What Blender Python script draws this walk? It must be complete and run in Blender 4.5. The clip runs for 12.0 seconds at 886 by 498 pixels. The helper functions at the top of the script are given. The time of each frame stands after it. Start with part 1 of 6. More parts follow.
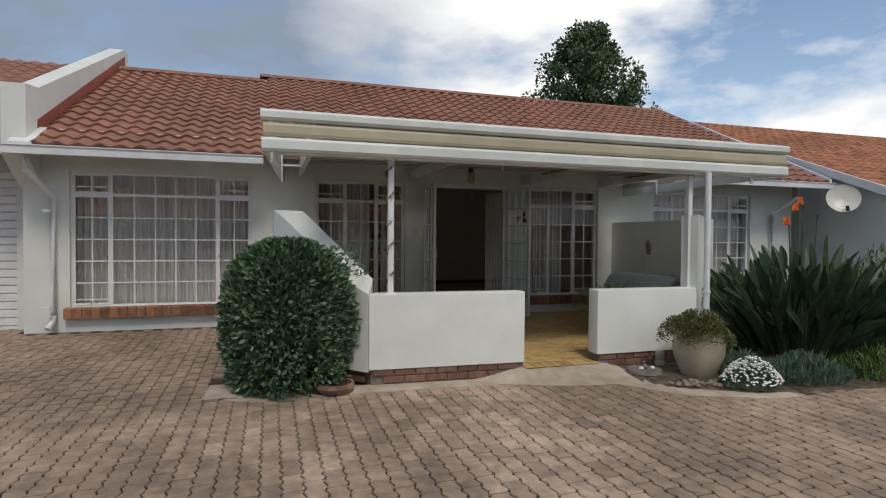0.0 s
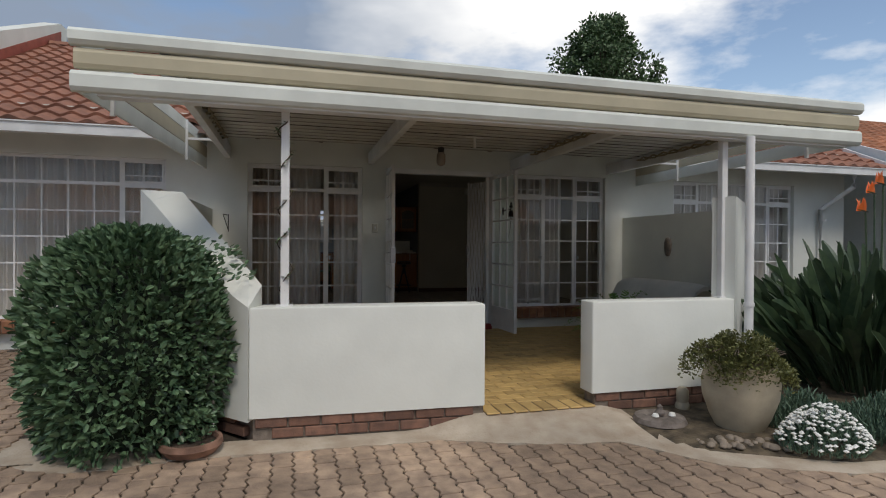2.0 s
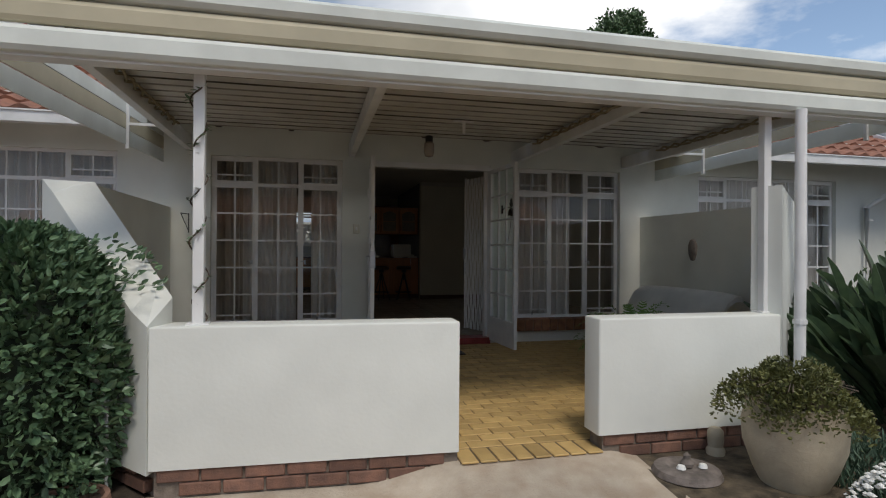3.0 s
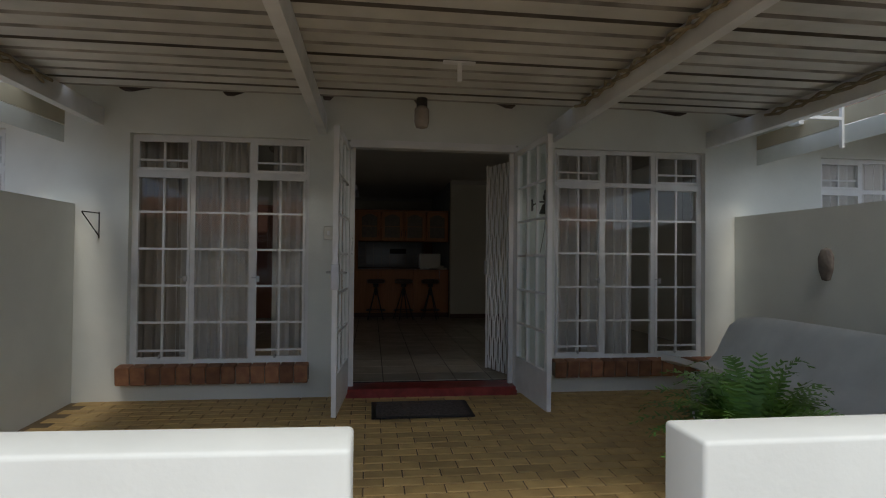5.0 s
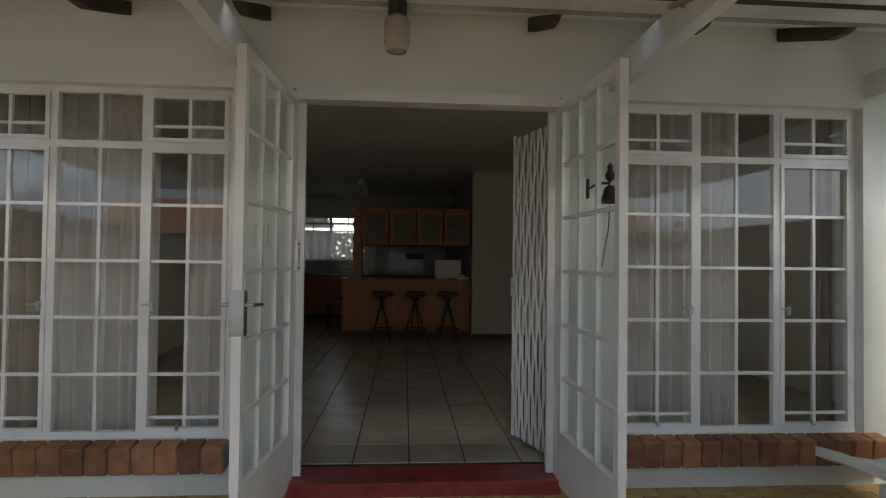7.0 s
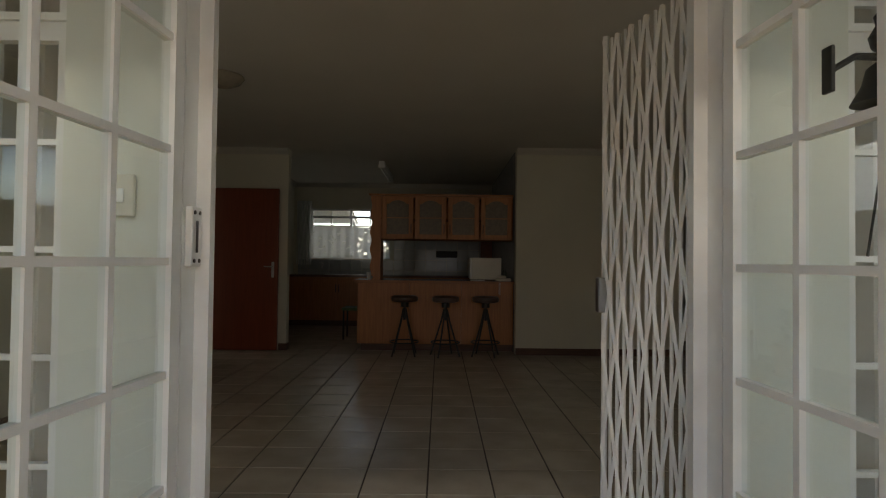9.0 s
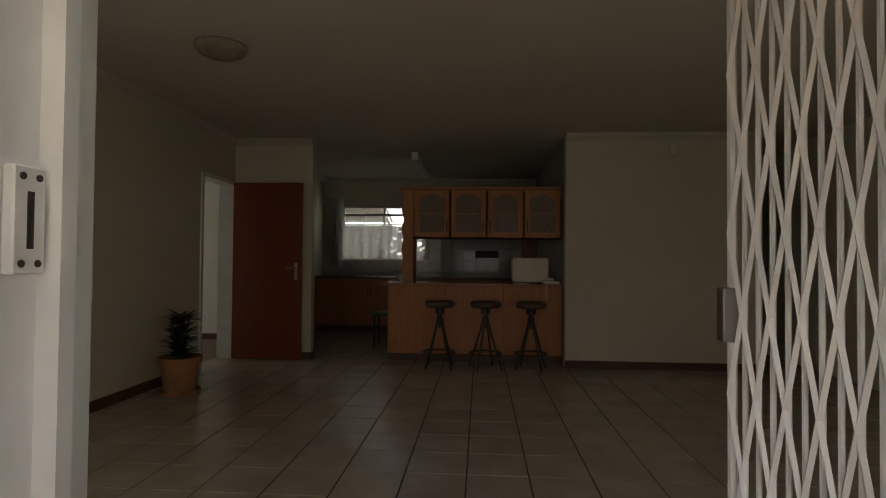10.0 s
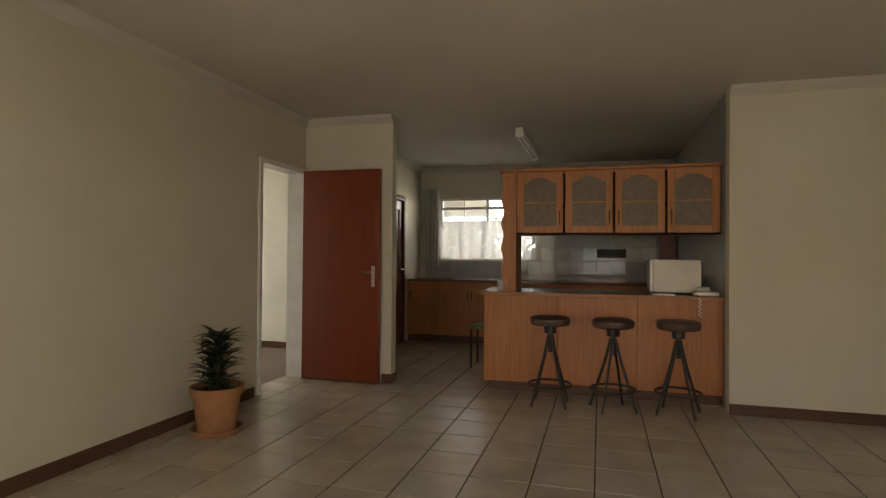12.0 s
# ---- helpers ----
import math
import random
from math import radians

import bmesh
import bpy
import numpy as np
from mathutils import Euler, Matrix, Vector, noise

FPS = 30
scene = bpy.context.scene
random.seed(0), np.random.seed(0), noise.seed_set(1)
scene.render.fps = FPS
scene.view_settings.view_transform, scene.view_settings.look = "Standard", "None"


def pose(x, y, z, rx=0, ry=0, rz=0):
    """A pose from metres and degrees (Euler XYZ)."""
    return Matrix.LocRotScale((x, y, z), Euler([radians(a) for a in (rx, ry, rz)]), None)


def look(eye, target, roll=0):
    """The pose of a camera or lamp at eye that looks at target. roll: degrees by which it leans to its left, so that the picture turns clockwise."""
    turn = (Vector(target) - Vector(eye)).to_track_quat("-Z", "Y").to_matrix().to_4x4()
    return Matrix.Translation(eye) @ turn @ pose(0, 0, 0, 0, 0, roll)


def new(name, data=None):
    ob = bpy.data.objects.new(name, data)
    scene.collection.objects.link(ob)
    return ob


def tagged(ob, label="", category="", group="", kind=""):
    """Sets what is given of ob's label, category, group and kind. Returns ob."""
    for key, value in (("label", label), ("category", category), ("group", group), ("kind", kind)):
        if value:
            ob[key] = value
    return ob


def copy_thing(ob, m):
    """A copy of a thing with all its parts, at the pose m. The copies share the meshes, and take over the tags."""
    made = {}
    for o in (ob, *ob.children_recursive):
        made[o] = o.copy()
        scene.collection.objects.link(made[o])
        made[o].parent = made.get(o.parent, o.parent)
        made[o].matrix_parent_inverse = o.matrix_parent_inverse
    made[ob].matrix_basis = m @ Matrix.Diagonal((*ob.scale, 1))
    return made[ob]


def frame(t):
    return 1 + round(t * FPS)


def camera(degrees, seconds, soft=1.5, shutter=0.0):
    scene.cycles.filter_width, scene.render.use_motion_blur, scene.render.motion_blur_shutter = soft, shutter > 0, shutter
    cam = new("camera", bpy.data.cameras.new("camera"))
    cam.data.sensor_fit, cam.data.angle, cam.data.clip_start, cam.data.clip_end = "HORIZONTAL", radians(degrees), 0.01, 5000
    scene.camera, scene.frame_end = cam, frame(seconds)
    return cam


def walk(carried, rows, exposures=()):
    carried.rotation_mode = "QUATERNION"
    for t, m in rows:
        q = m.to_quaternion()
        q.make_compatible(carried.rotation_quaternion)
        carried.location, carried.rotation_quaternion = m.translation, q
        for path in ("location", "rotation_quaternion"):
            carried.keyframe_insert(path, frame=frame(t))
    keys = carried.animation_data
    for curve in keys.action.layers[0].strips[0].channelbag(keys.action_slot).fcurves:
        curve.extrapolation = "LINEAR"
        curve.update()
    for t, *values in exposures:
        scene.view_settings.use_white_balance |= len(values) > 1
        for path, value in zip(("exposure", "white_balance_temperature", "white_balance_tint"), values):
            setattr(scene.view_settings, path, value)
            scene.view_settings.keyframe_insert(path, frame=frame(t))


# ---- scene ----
cam = camera(77.2, 12.0, soft=1.1)
METRES, EYE, TILT, LEAN, TURN = 10.8, 1.49, 0.0, 0.0, -17.3
ROWS = [
    (0.0, 0.0003, -0.0001, -0.0002, 0.10, -1.21, -0.42),
    (0.5, 0.0196, 0.0417, -0.0035, 0.52, -1.16, -0.36),
    (1.0, 0.0352, 0.0835, -0.0073, 1.05, -1.00, -0.33),
    (1.5, 0.0520, 0.1262, -0.0110, 1.58, -0.77, -0.34),
    (2.0, 0.0673, 0.1704, -0.0136, 2.11, -0.38, -0.39),
    (2.5, 0.0796, 0.2128, -0.0151, 2.60, -0.12, -0.36),
    (3.0, 0.0944, 0.2570, -0.0154, 3.92, 0.10, -0.38),
    (5.0, 0.1247, 0.4430, -0.0116, 9.99, 0.92, -0.56),
    (5.5, 0.1242, 0.4881, -0.0098, 11.21, 0.93, -0.64),
    (6.0, 0.1217, 0.5316, -0.0073, 11.92, 1.02, -0.74),
    (6.5, 0.1178, 0.5746, -0.0048, 12.51, 1.10, -0.80),
    (7.0, 0.1120, 0.6138, -0.0041, 13.33, 1.15, -0.70),
    (9.0, 0.0769, 0.7570, -0.0083, 16.99, 1.21, -0.66),
    (9.5, 0.0674, 0.7898, -0.0076, 19.11, 1.25, -0.61),
    (10.0, 0.0574, 0.8240, -0.0081, 21.15, 1.21, -0.52),
    (10.5, 0.0470, 0.8562, -0.0045, 24.12, 0.93, -0.55),
    (11.0, 0.0360, 0.8878, -0.0036, 27.06, 0.97, -0.66),
    (11.5, 0.0240, 0.9198, -0.0029, 29.86, 0.87, -0.60),
    (12.0, 0.0150, 0.9463, -0.0026, 33.10, 0.73, -0.49),
]
EXPOSURES = [
    (0.0, 0.54, 6850, 10), (2.5, 0.62, 6850, 10), (3.2, 0.72, 6750, 10), (4.8, 1.02, 6550, 9), (5.5, 1.36, 7000, 9), (6.0, 1.7, 7100, 9), (7.0, 2.2, 6850, 8),
    (8.8, 2.8, 7450, 9), (9.5, 2.72, 7750, 10), (10.0, 3.0, 7900, 11), (10.5, 3.55, 8000, 12), (11.2, 4.3, 8150, 12), (12.0, 4.95, 8300, 12),
]
walk(cam, [(t, pose(0, 0, EYE, TILT, LEAN, TURN) @ pose(METRES * x, METRES * y, METRES * z, 90 + pitch, roll, yaw)) for t, x, y, z, yaw, pitch, roll in ROWS], EXPOSURES)

# ---- world, sun and exposure ----
world = bpy.data.worlds.new("world")
scene.world = world
world.use_nodes = True
wn, wl = world.node_tree.nodes, world.node_tree.links
wn.clear()
SUN_EL, SUN_ROT = radians(58), radians(200)
w_out = wn.new("ShaderNodeOutputWorld")
w_bg = wn.new("ShaderNodeBackground")
w_bg.inputs["Strength"].default_value = 0.1
w_sky = wn.new("ShaderNodeTexSky")
w_sky.sky_type, w_sky.sun_disc = "NISHITA", False
w_sky.sun_elevation, w_sky.sun_rotation = SUN_EL, SUN_ROT
w_tc = wn.new("ShaderNodeTexCoord")
w_map = wn.new("ShaderNodeMapping")
w_map.inputs["Scale"].default_value = (1.0, -1.0, 2.4)
w_map.inputs["Rotation"].default_value = (0, 0, radians(145.4))
w_map.inputs["Location"].default_value = (0.35, 0.1, 0.2)
w_n1 = wn.new("ShaderNodeTexNoise")
w_n1.inputs["Scale"].default_value, w_n1.inputs["Detail"].default_value, w_n1.inputs["Roughness"].default_value = 2.7, 8.0, 0.55
w_r1 = wn.new("ShaderNodeValToRGB")
w_r1.color_ramp.elements[0].position, w_r1.color_ramp.elements[1].position = 0.37, 0.52
w_n2 = wn.new("ShaderNodeTexNoise")
w_n2.inputs["Scale"].default_value, w_n2.inputs["Detail"].default_value = 1.3, 6.0
w_r2 = wn.new("ShaderNodeValToRGB")
w_r2.color_ramp.elements[0].position, w_r2.color_ramp.elements[1].position = 0.57, 0.80
w_r2.color_ramp.elements[0].color = (1.8, 2.3, 3.15, 1)
w_r2.color_ramp.elements[1].color = (6.8, 7.0, 7.3, 1)
w_mix = wn.new("ShaderNodeMix")
w_mix.data_type = "RGBA"
wl.new(w_tc.outputs["Generated"], w_map.inputs["Vector"])
wl.new(w_map.outputs["Vector"], w_n1.inputs["Vector"])
wl.new(w_map.outputs["Vector"], w_n2.inputs["Vector"])
wl.new(w_n1.outputs["Fac"], w_r1.inputs["Fac"])
# heavier cloud to the west, bright cumulus to the east
w_sep = wn.new("ShaderNodeSeparateXYZ")
w_add = wn.new("ShaderNodeMath")
w_add.operation = "MULTIPLY_ADD"
w_add.inputs[1].default_value = 0.42
wl.new(w_tc.outputs["Generated"], w_sep.inputs["Vector"])
wl.new(w_sep.outputs["X"], w_add.inputs[0])
wl.new(w_n2.outputs["Fac"], w_add.inputs[2])
wl.new(w_add.outputs["Value"], w_r2.inputs["Fac"])
wl.new(w_r1.outputs["Color"], w_mix.inputs["Factor"])
wl.new(w_sky.outputs["Color"], w_mix.inputs["A"])
wl.new(w_r2.outputs["Color"], w_mix.inputs["B"])
wl.new(w_mix.outputs["Result"], w_bg.inputs["Color"])
wl.new(w_bg.outputs["Background"], w_out.inputs["Surface"])


def window_light(name, x, y, z, w, hh, aim, watts):
    """The sky's light through an opening, as an area lamp in it."""
    o = new(name, bpy.data.lights.new(name, "AREA"))
    o.data.shape, o.data.size, o.data.size_y, o.data.energy, o.data.color = "RECTANGLE", w, hh, watts, (1.0, 0.97, 0.92)
    o.matrix_world = look((x, y, z), aim)
    return o


window_light("window_light", 1.41, 9.60, 1.45, 1.4, 1.8, (1.41, 11.85, 1.3), 0.45)
window_light("window_light", 5.13, 9.60, 1.45, 1.4, 1.8, (5.13, 11.85, 1.3), 0.45)
window_light("window_light", -3.0, 15.35, 1.65, 1.7, 1.2, (0.0, 15.35, 1.3), 1.2)

sun = new("sun", bpy.data.lights.new("sun", "SUN"))
sun.data.energy, sun.data.angle, sun.data.color = 1.0, radians(16), (1.0, 0.95, 0.88)
sun.matrix_world = look((2, -20, 30), (2 + 0.9, 0, 0))

# ---- materials ----


def mat(name, col, rough=0.7, var=0.12, scale=6.0, bump=0.15, bscale=60.0, metal=0.0, rand=0.0, col2=None, spec=0.5, stain=0.0):
    m = bpy.data.materials.new(name)
    m.use_nodes = True
    n, l = m.node_tree.nodes, m.node_tree.links
    b = n["Principled BSDF"]
    b.inputs["Roughness"].default_value, b.inputs["Metallic"].default_value = rough, metal
    b.inputs["Specular IOR Level"].default_value = spec
    tc = n.new("ShaderNodeTexCoord")
    geo = n.new("ShaderNodeNewGeometry")
    n1 = n.new("ShaderNodeTexNoise")
    n1.inputs["Scale"].default_value, n1.inputs["Detail"].default_value = scale, 6.0
    l.new(geo.outputs["Position"], n1.inputs["Vector"])
    ramp = n.new("ShaderNodeValToRGB")
    c2 = col2 or tuple(c * (1 - 2.2 * var) for c in col)
    c1 = col if col2 else tuple(min(1, c * (1 + var)) for c in col)
    ramp.color_ramp.elements[0].position, ramp.color_ramp.elements[1].position = 0.33, 0.66
    ramp.color_ramp.elements[0].color, ramp.color_ramp.elements[1].color = (*c2, 1), (*c1, 1)
    l.new(n1.outputs["Fac"], ramp.inputs["Fac"])
    out = ramp.outputs["Color"]
    if stain:
        n3 = n.new("ShaderNodeTexNoise")
        n3.inputs["Scale"].default_value, n3.inputs["Detail"].default_value = 0.8, 5.0
        l.new(geo.outputs["Position"], n3.inputs["Vector"])
        r3 = n.new("ShaderNodeValToRGB")
        r3.color_ramp.elements[0].position, r3.color_ramp.elements[1].position = 0.42, 0.6
        s = 1 - stain
        r3.color_ramp.elements[0].color, r3.color_ramp.elements[1].color = (s, s, s, 1), (1, 1, 1, 1)
        l.new(n3.outputs["Fac"], r3.inputs["Fac"])
        mx = n.new("ShaderNodeMix")
        mx.data_type, mx.blend_type = "RGBA", "MULTIPLY"
        mx.inputs["Factor"].default_value = 1.0
        l.new(out, mx.inputs["A"])
        l.new(r3.outputs["Color"], mx.inputs["B"])
        out = mx.outputs["Result"]
    if rand:
        oi = n.new("ShaderNodeObjectInfo")
        mr = n.new("ShaderNodeMapRange")
        mr.inputs["To Min"].default_value, mr.inputs["To Max"].default_value = 1 - rand, 1 + rand * 0.6
        l.new(oi.outputs["Random"], mr.inputs["Value"])
        hs = n.new("ShaderNodeHueSaturation")
        l.new(mr.outputs["Result"], hs.inputs["Value"])
        l.new(out, hs.inputs["Color"])
        out = hs.outputs["Color"]
    l.new(out, b.inputs["Base Color"])
    if bump:
        n2 = n.new("ShaderNodeTexNoise")
        n2.inputs["Scale"].default_value, n2.inputs["Detail"].default_value = bscale, 4.0
        l.new(geo.outputs["Position"], n2.inputs["Vector"])
        bp = n.new("ShaderNodeBump")
        bp.inputs["Strength"].default_value, bp.inputs["Distance"].default_value = bump, 0.01
        l.new(n2.outputs["Fac"], bp.inputs["Height"])
        l.new(bp.outputs["Normal"], b.inputs["Normal"])
    return m


def wood(name, c1, c2, rough=0.4, axis=2, scale=9.0):
    """Stretched grain along one axis."""
    m = mat(name, c1, rough, col2=c2, scale=scale, bump=0.05, bscale=40)
    n, l = m.node_tree.nodes, m.node_tree.links
    mp = n.new("ShaderNodeMapping")
    sc = [5.0, 5.0, 5.0]
    sc[axis] = 0.35
    mp.inputs["Scale"].default_value = sc
    geo = next(k for k in n if k.bl_idname == "ShaderNodeNewGeometry")
    l.new(geo.outputs["Position"], mp.inputs["Vector"])
    for k in n:
        if k.bl_idname == "ShaderNodeTexNoise":
            l.new(mp.outputs["Vector"], k.inputs["Vector"])
    return m


def glass(name, rough=0.0, tint=(1, 1, 1)):
    """A thin pane: clear, with a mirror gloss that grows at a slant."""
    m = bpy.data.materials.new(name)
    m.use_nodes = True
    n, l = m.node_tree.nodes, m.node_tree.links
    n.clear()
    o = n.new("ShaderNodeOutputMaterial")
    mx = n.new("ShaderNodeMixShader")
    tr = n.new("ShaderNodeBsdfTransparent")
    gl = n.new("ShaderNodeBsdfGlossy")
    lw = n.new("ShaderNodeLayerWeight")
    lw.inputs["Blend"].default_value = 0.5
    pw = n.new("ShaderNodeMath")
    pw.operation = "POWER"
    pw.inputs[1].default_value = 3.5
    fr = n.new("ShaderNodeMath")
    fr.operation = "MULTIPLY_ADD"
    fr.inputs[1].default_value, fr.inputs[2].default_value = 0.75, 0.075
    l.new(lw.outputs["Facing"], pw.inputs[0])
    l.new(pw.outputs["Value"], fr.inputs[0])
    tr.inputs["Color"].default_value = (*tint, 1)
    gl.inputs["Roughness"].default_value = rough
    l.new(fr.outputs["Value"], mx.inputs["Fac"])
    l.new(tr.outputs["BSDF"], mx.inputs[1])
    l.new(gl.outputs["BSDF"], mx.inputs[2])
    l.new(mx.outputs["Shader"], o.inputs["Surface"])
    return m


def cloth(name, col, see):
    m = bpy.data.materials.new(name)
    m.use_nodes = True
    n, l = m.node_tree.nodes, m.node_tree.links
    n.clear()
    o = n.new("ShaderNodeOutputMaterial")
    mx = n.new("ShaderNodeMixShader")
    df = n.new("ShaderNodeBsdfDiffuse")
    tl = n.new("ShaderNodeBsdfTranslucent")
    nz = n.new("ShaderNodeTexNoise")
    nz.inputs["Scale"].default_value = 30.0
    rp = n.new("ShaderNodeValToRGB")
    rp.color_ramp.elements[0].color, rp.color_ramp.elements[1].color = (*[c * 0.88 for c in col], 1), (*col, 1)
    geo = n.new("ShaderNodeNewGeometry")
    l.new(geo.outputs["Position"], nz.inputs["Vector"])
    l.new(nz.outputs["Fac"], rp.inputs["Fac"])
    l.new(rp.outputs["Color"], df.inputs["Color"])
    l.new(rp.outputs["Color"], tl.inputs["Color"])
    mx.inputs["Fac"].default_value = see
    l.new(df.outputs["BSDF"], mx.inputs[1])
    l.new(tl.outputs["BSDF"], mx.inputs[2])
    l.new(mx.outputs["Shader"], o.inputs["Surface"])
    return m


def leafy(name, c1, c2, rough=0.35):
    m = mat(name, c1, rough, col2=c2, scale=14.0, bump=0.0)
    return m


PLASTER = mat("plaster_white", (0.735, 0.75, 0.70), 0.85, 0.03, 2.0, 0.09, 45, stain=0.06)
PLASTER_IN = mat("plaster_cream", (0.62, 0.585, 0.48), 0.8, 0.02, 1.5, 0.08, 120)
CEIL = mat("ceiling_paint", (0.58, 0.55, 0.49), 0.9, 0.02, 1.2, 0.05, 120)
WHITE = mat("white_enamel", (0.78, 0.78, 0.77), 0.4, 0.04, 5, 0.05, 40)
WHITE_METAL = mat("white_metal", (0.76, 0.77, 0.77), 0.45, 0.05, 4, 0.05, 30, stain=0.1)
FASCIA_W = mat("fascia_white", (0.70, 0.73, 0.68), 0.5, 0.05, 3, 0.04, 30, stain=0.08)
FASCIA_B = mat("fascia_beige", (0.50, 0.45, 0.32), 0.5, 0.05, 3, 0.04, 30, stain=0.08)
SHEET = mat("sheet_metal", (0.68, 0.67, 0.62), 0.5, 0.07, 3, 0.03, 30, stain=0.15)
# Groove faces have a darker, blotchier tone than the flat pans.
SHEET_GROOVE = mat("darker_sheet", (0.47, 0.45, 0.40), 0.7, 0.2, 4, 0.1, 40, stain=0.3)
# The shadow at each sheet overlap is put into this dark colour.
SHEET_LAP = mat("lap_shade", (0.17, 0.15, 0.12), 0.8, 0.2, 4, 0.1, 40, stain=0.3)
TILE_ROOF = mat("roof_tile", (0.36, 0.165, 0.105), 0.85, 0.22, 7.0, 0.4, 60, rand=0.1, col2=(0.25, 0.12, 0.083), stain=0.15)
TILE_ROOF_N = mat("roof_tile_orange", (0.42, 0.17, 0.085), 0.85, 0.2, 3.0, 0.4, 40, stain=0.2)
FLASH = mat("red_flashing", (0.33, 0.09, 0.06), 0.8, 0.1)
PAVER = mat("paver", (0.56, 0.405, 0.285), 0.9, 0.2, 9.0, 0.8, 90, rand=0.24, col2=(0.34, 0.245, 0.18), stain=0.34)
JOINT = mat("joint_sand", (0.065, 0.05, 0.036), 0.95, 0.25, 9.0, 0.5, 80)
CONCRETE = mat("concrete", (0.55, 0.475, 0.38), 0.9, 0.2, 6.0, 0.6, 60, col2=(0.42, 0.335, 0.25), stain=0.25)
BRICK = mat("brick", (0.25, 0.13, 0.09), 0.9, 0.25, 12.0, 0.5, 90, rand=0.35, col2=(0.15, 0.085, 0.065))
SILL_BRICK = mat("sill_brick", (0.37, 0.18, 0.09), 0.75, 0.25, 10.0, 0.3, 90, rand=0.4, col2=(0.23, 0.10, 0.06))
MORTAR = mat("mortar", (0.20, 0.165, 0.135), 0.95, 0.15, 20, 0.4, 90)
PORCH = mat("porch_tile", (0.60, 0.41, 0.165), 0.6, 0.15, 8.0, 0.25, 80, rand=0.22, col2=(0.48, 0.32, 0.13))
PORCH_J = mat("porch_grout", (0.17, 0.12, 0.07), 0.9, 0.1)
FLOOR_T = mat("floor_tile", (0.43, 0.38, 0.315), 0.23, 0.06, 4.0, 0.03, 30, rand=0.06)
GROUT = mat("grout", (0.055, 0.042, 0.034), 0.9, 0.1)
RED_STEP = mat("red_polish", (0.30, 0.045, 0.04), 0.35, 0.15, 12)
DARK_WOOD = wood("rafter_wood", (0.075, 0.045, 0.03), (0.04, 0.025, 0.018), 0.7, 1)
SKIRT = wood("skirting_wood", (0.12, 0.052, 0.028), (0.075, 0.032, 0.02), 0.5, 0)
DOOR_WOOD = wood("door_mahogany", (0.21, 0.043, 0.016), (0.175, 0.035, 0.014), 0.28, 2)
CAB_WOOD = wood("cabinet_oak", (0.45, 0.175, 0.052), (0.36, 0.132, 0.038), 0.42, 2)
CAB_WOOD_H = wood("cabinet_oak_cross", (0.43, 0.17, 0.052), (0.32, 0.12, 0.038), 0.42, 0)
CAB_DARK = wood("cabinet_inside", (0.10, 0.05, 0.03), (0.06, 0.03, 0.02), 0.6, 2)
COUNTER = mat("counter_top", (0.20, 0.12, 0.085), 0.18, 0.2, 60.0, 0.02, 40)
KITCHEN_T = mat("kitchen_wall_tile", (0.46, 0.49, 0.50), 0.12, 0.04, 5, 0.02, 20)
GLASS = glass("window_glass")
GLASS_DOOR = glass("door_glass", 0.02, (0.86, 0.92, 0.90))
LAMP_GLASS = mat("amber_lamp_glass", (0.31, 0.27, 0.21), 0.25, 0.1, 8, 0.05, 60)
GLASS_SMOKE = mat("patterned_amber_glass", (0.14, 0.10, 0.055), 0.3, 0.12, 30, 0.25, 160)
CURTAIN = cloth("curtain_voile", (0.82, 0.80, 0.76), 0.3)
CURTAIN_T = cloth("curtain_tan", (0.52, 0.46, 0.38), 0.3)
LACE = cloth("lace_curtain", (0.74, 0.75, 0.74), 0.4)
STEEL = mat("steel", (0.55, 0.55, 0.55), 0.3, 0.05, 10, 0, metal=1.0)
BLACK = mat("black_iron", (0.025, 0.022, 0.02), 0.5, 0.1)
VINYL = mat("brown_vinyl", (0.085, 0.05, 0.035), 0.4, 0.1, 20)
RUBBER = mat("mat_rubber", (0.115, 0.095, 0.085), 0.9, 0.2, 40, 0.6, 200)
TERRA = mat("terracotta", (0.37, 0.17, 0.075), 0.8, 0.12, 6, 0.2, 60)
POT_STONE = mat("stone_pot", (0.43, 0.37, 0.27), 0.75, 0.1, 5, 0.2, 50, stain=0.12)
SOIL = mat("soil", (0.07, 0.048, 0.034), 0.95, 0.3, 12, 0.8, 60)
GARDEN = mat("garden_soil", (0.11, 0.085, 0.055), 0.95, 0.3, 10, 0.8, 50)
PEBBLE = mat("pebble", (0.38, 0.31, 0.24), 0.7, 0.2, 9, 0.1, 60, rand=0.4)
STONE_G = mat("grey_stone", (0.19, 0.16, 0.14), 0.85, 0.2, 14, 0.5, 70)
LEAF_BUSH = leafy("bush_leaf", (0.14, 0.225, 0.115), (0.055, 0.11, 0.06), 0.42)
LEAF_STREL = leafy("strelitzia_leaf", (0.065, 0.105, 0.05), (0.035, 0.065, 0.036), 0.35)
LEAF_FERN = leafy("fern_leaf", (0.17, 0.32, 0.06), (0.09, 0.19, 0.035), 0.5)
LEAF_POT = leafy("pot_plant_leaf", (0.16, 0.165, 0.05), (0.075, 0.085, 0.026), 0.5)
LEAF_GREY = leafy("grey_ground_leaf", (0.12, 0.19, 0.125), (0.06, 0.11, 0.075), 0.6)
LEAF_LIGHT = leafy("light_ground_leaf", (0.14, 0.20, 0.05), (0.06, 0.10, 0.03), 0.5)
LEAF_TREE = leafy("tree_leaf", (0.10, 0.17, 0.06), (0.042, 0.08, 0.033), 0.5)
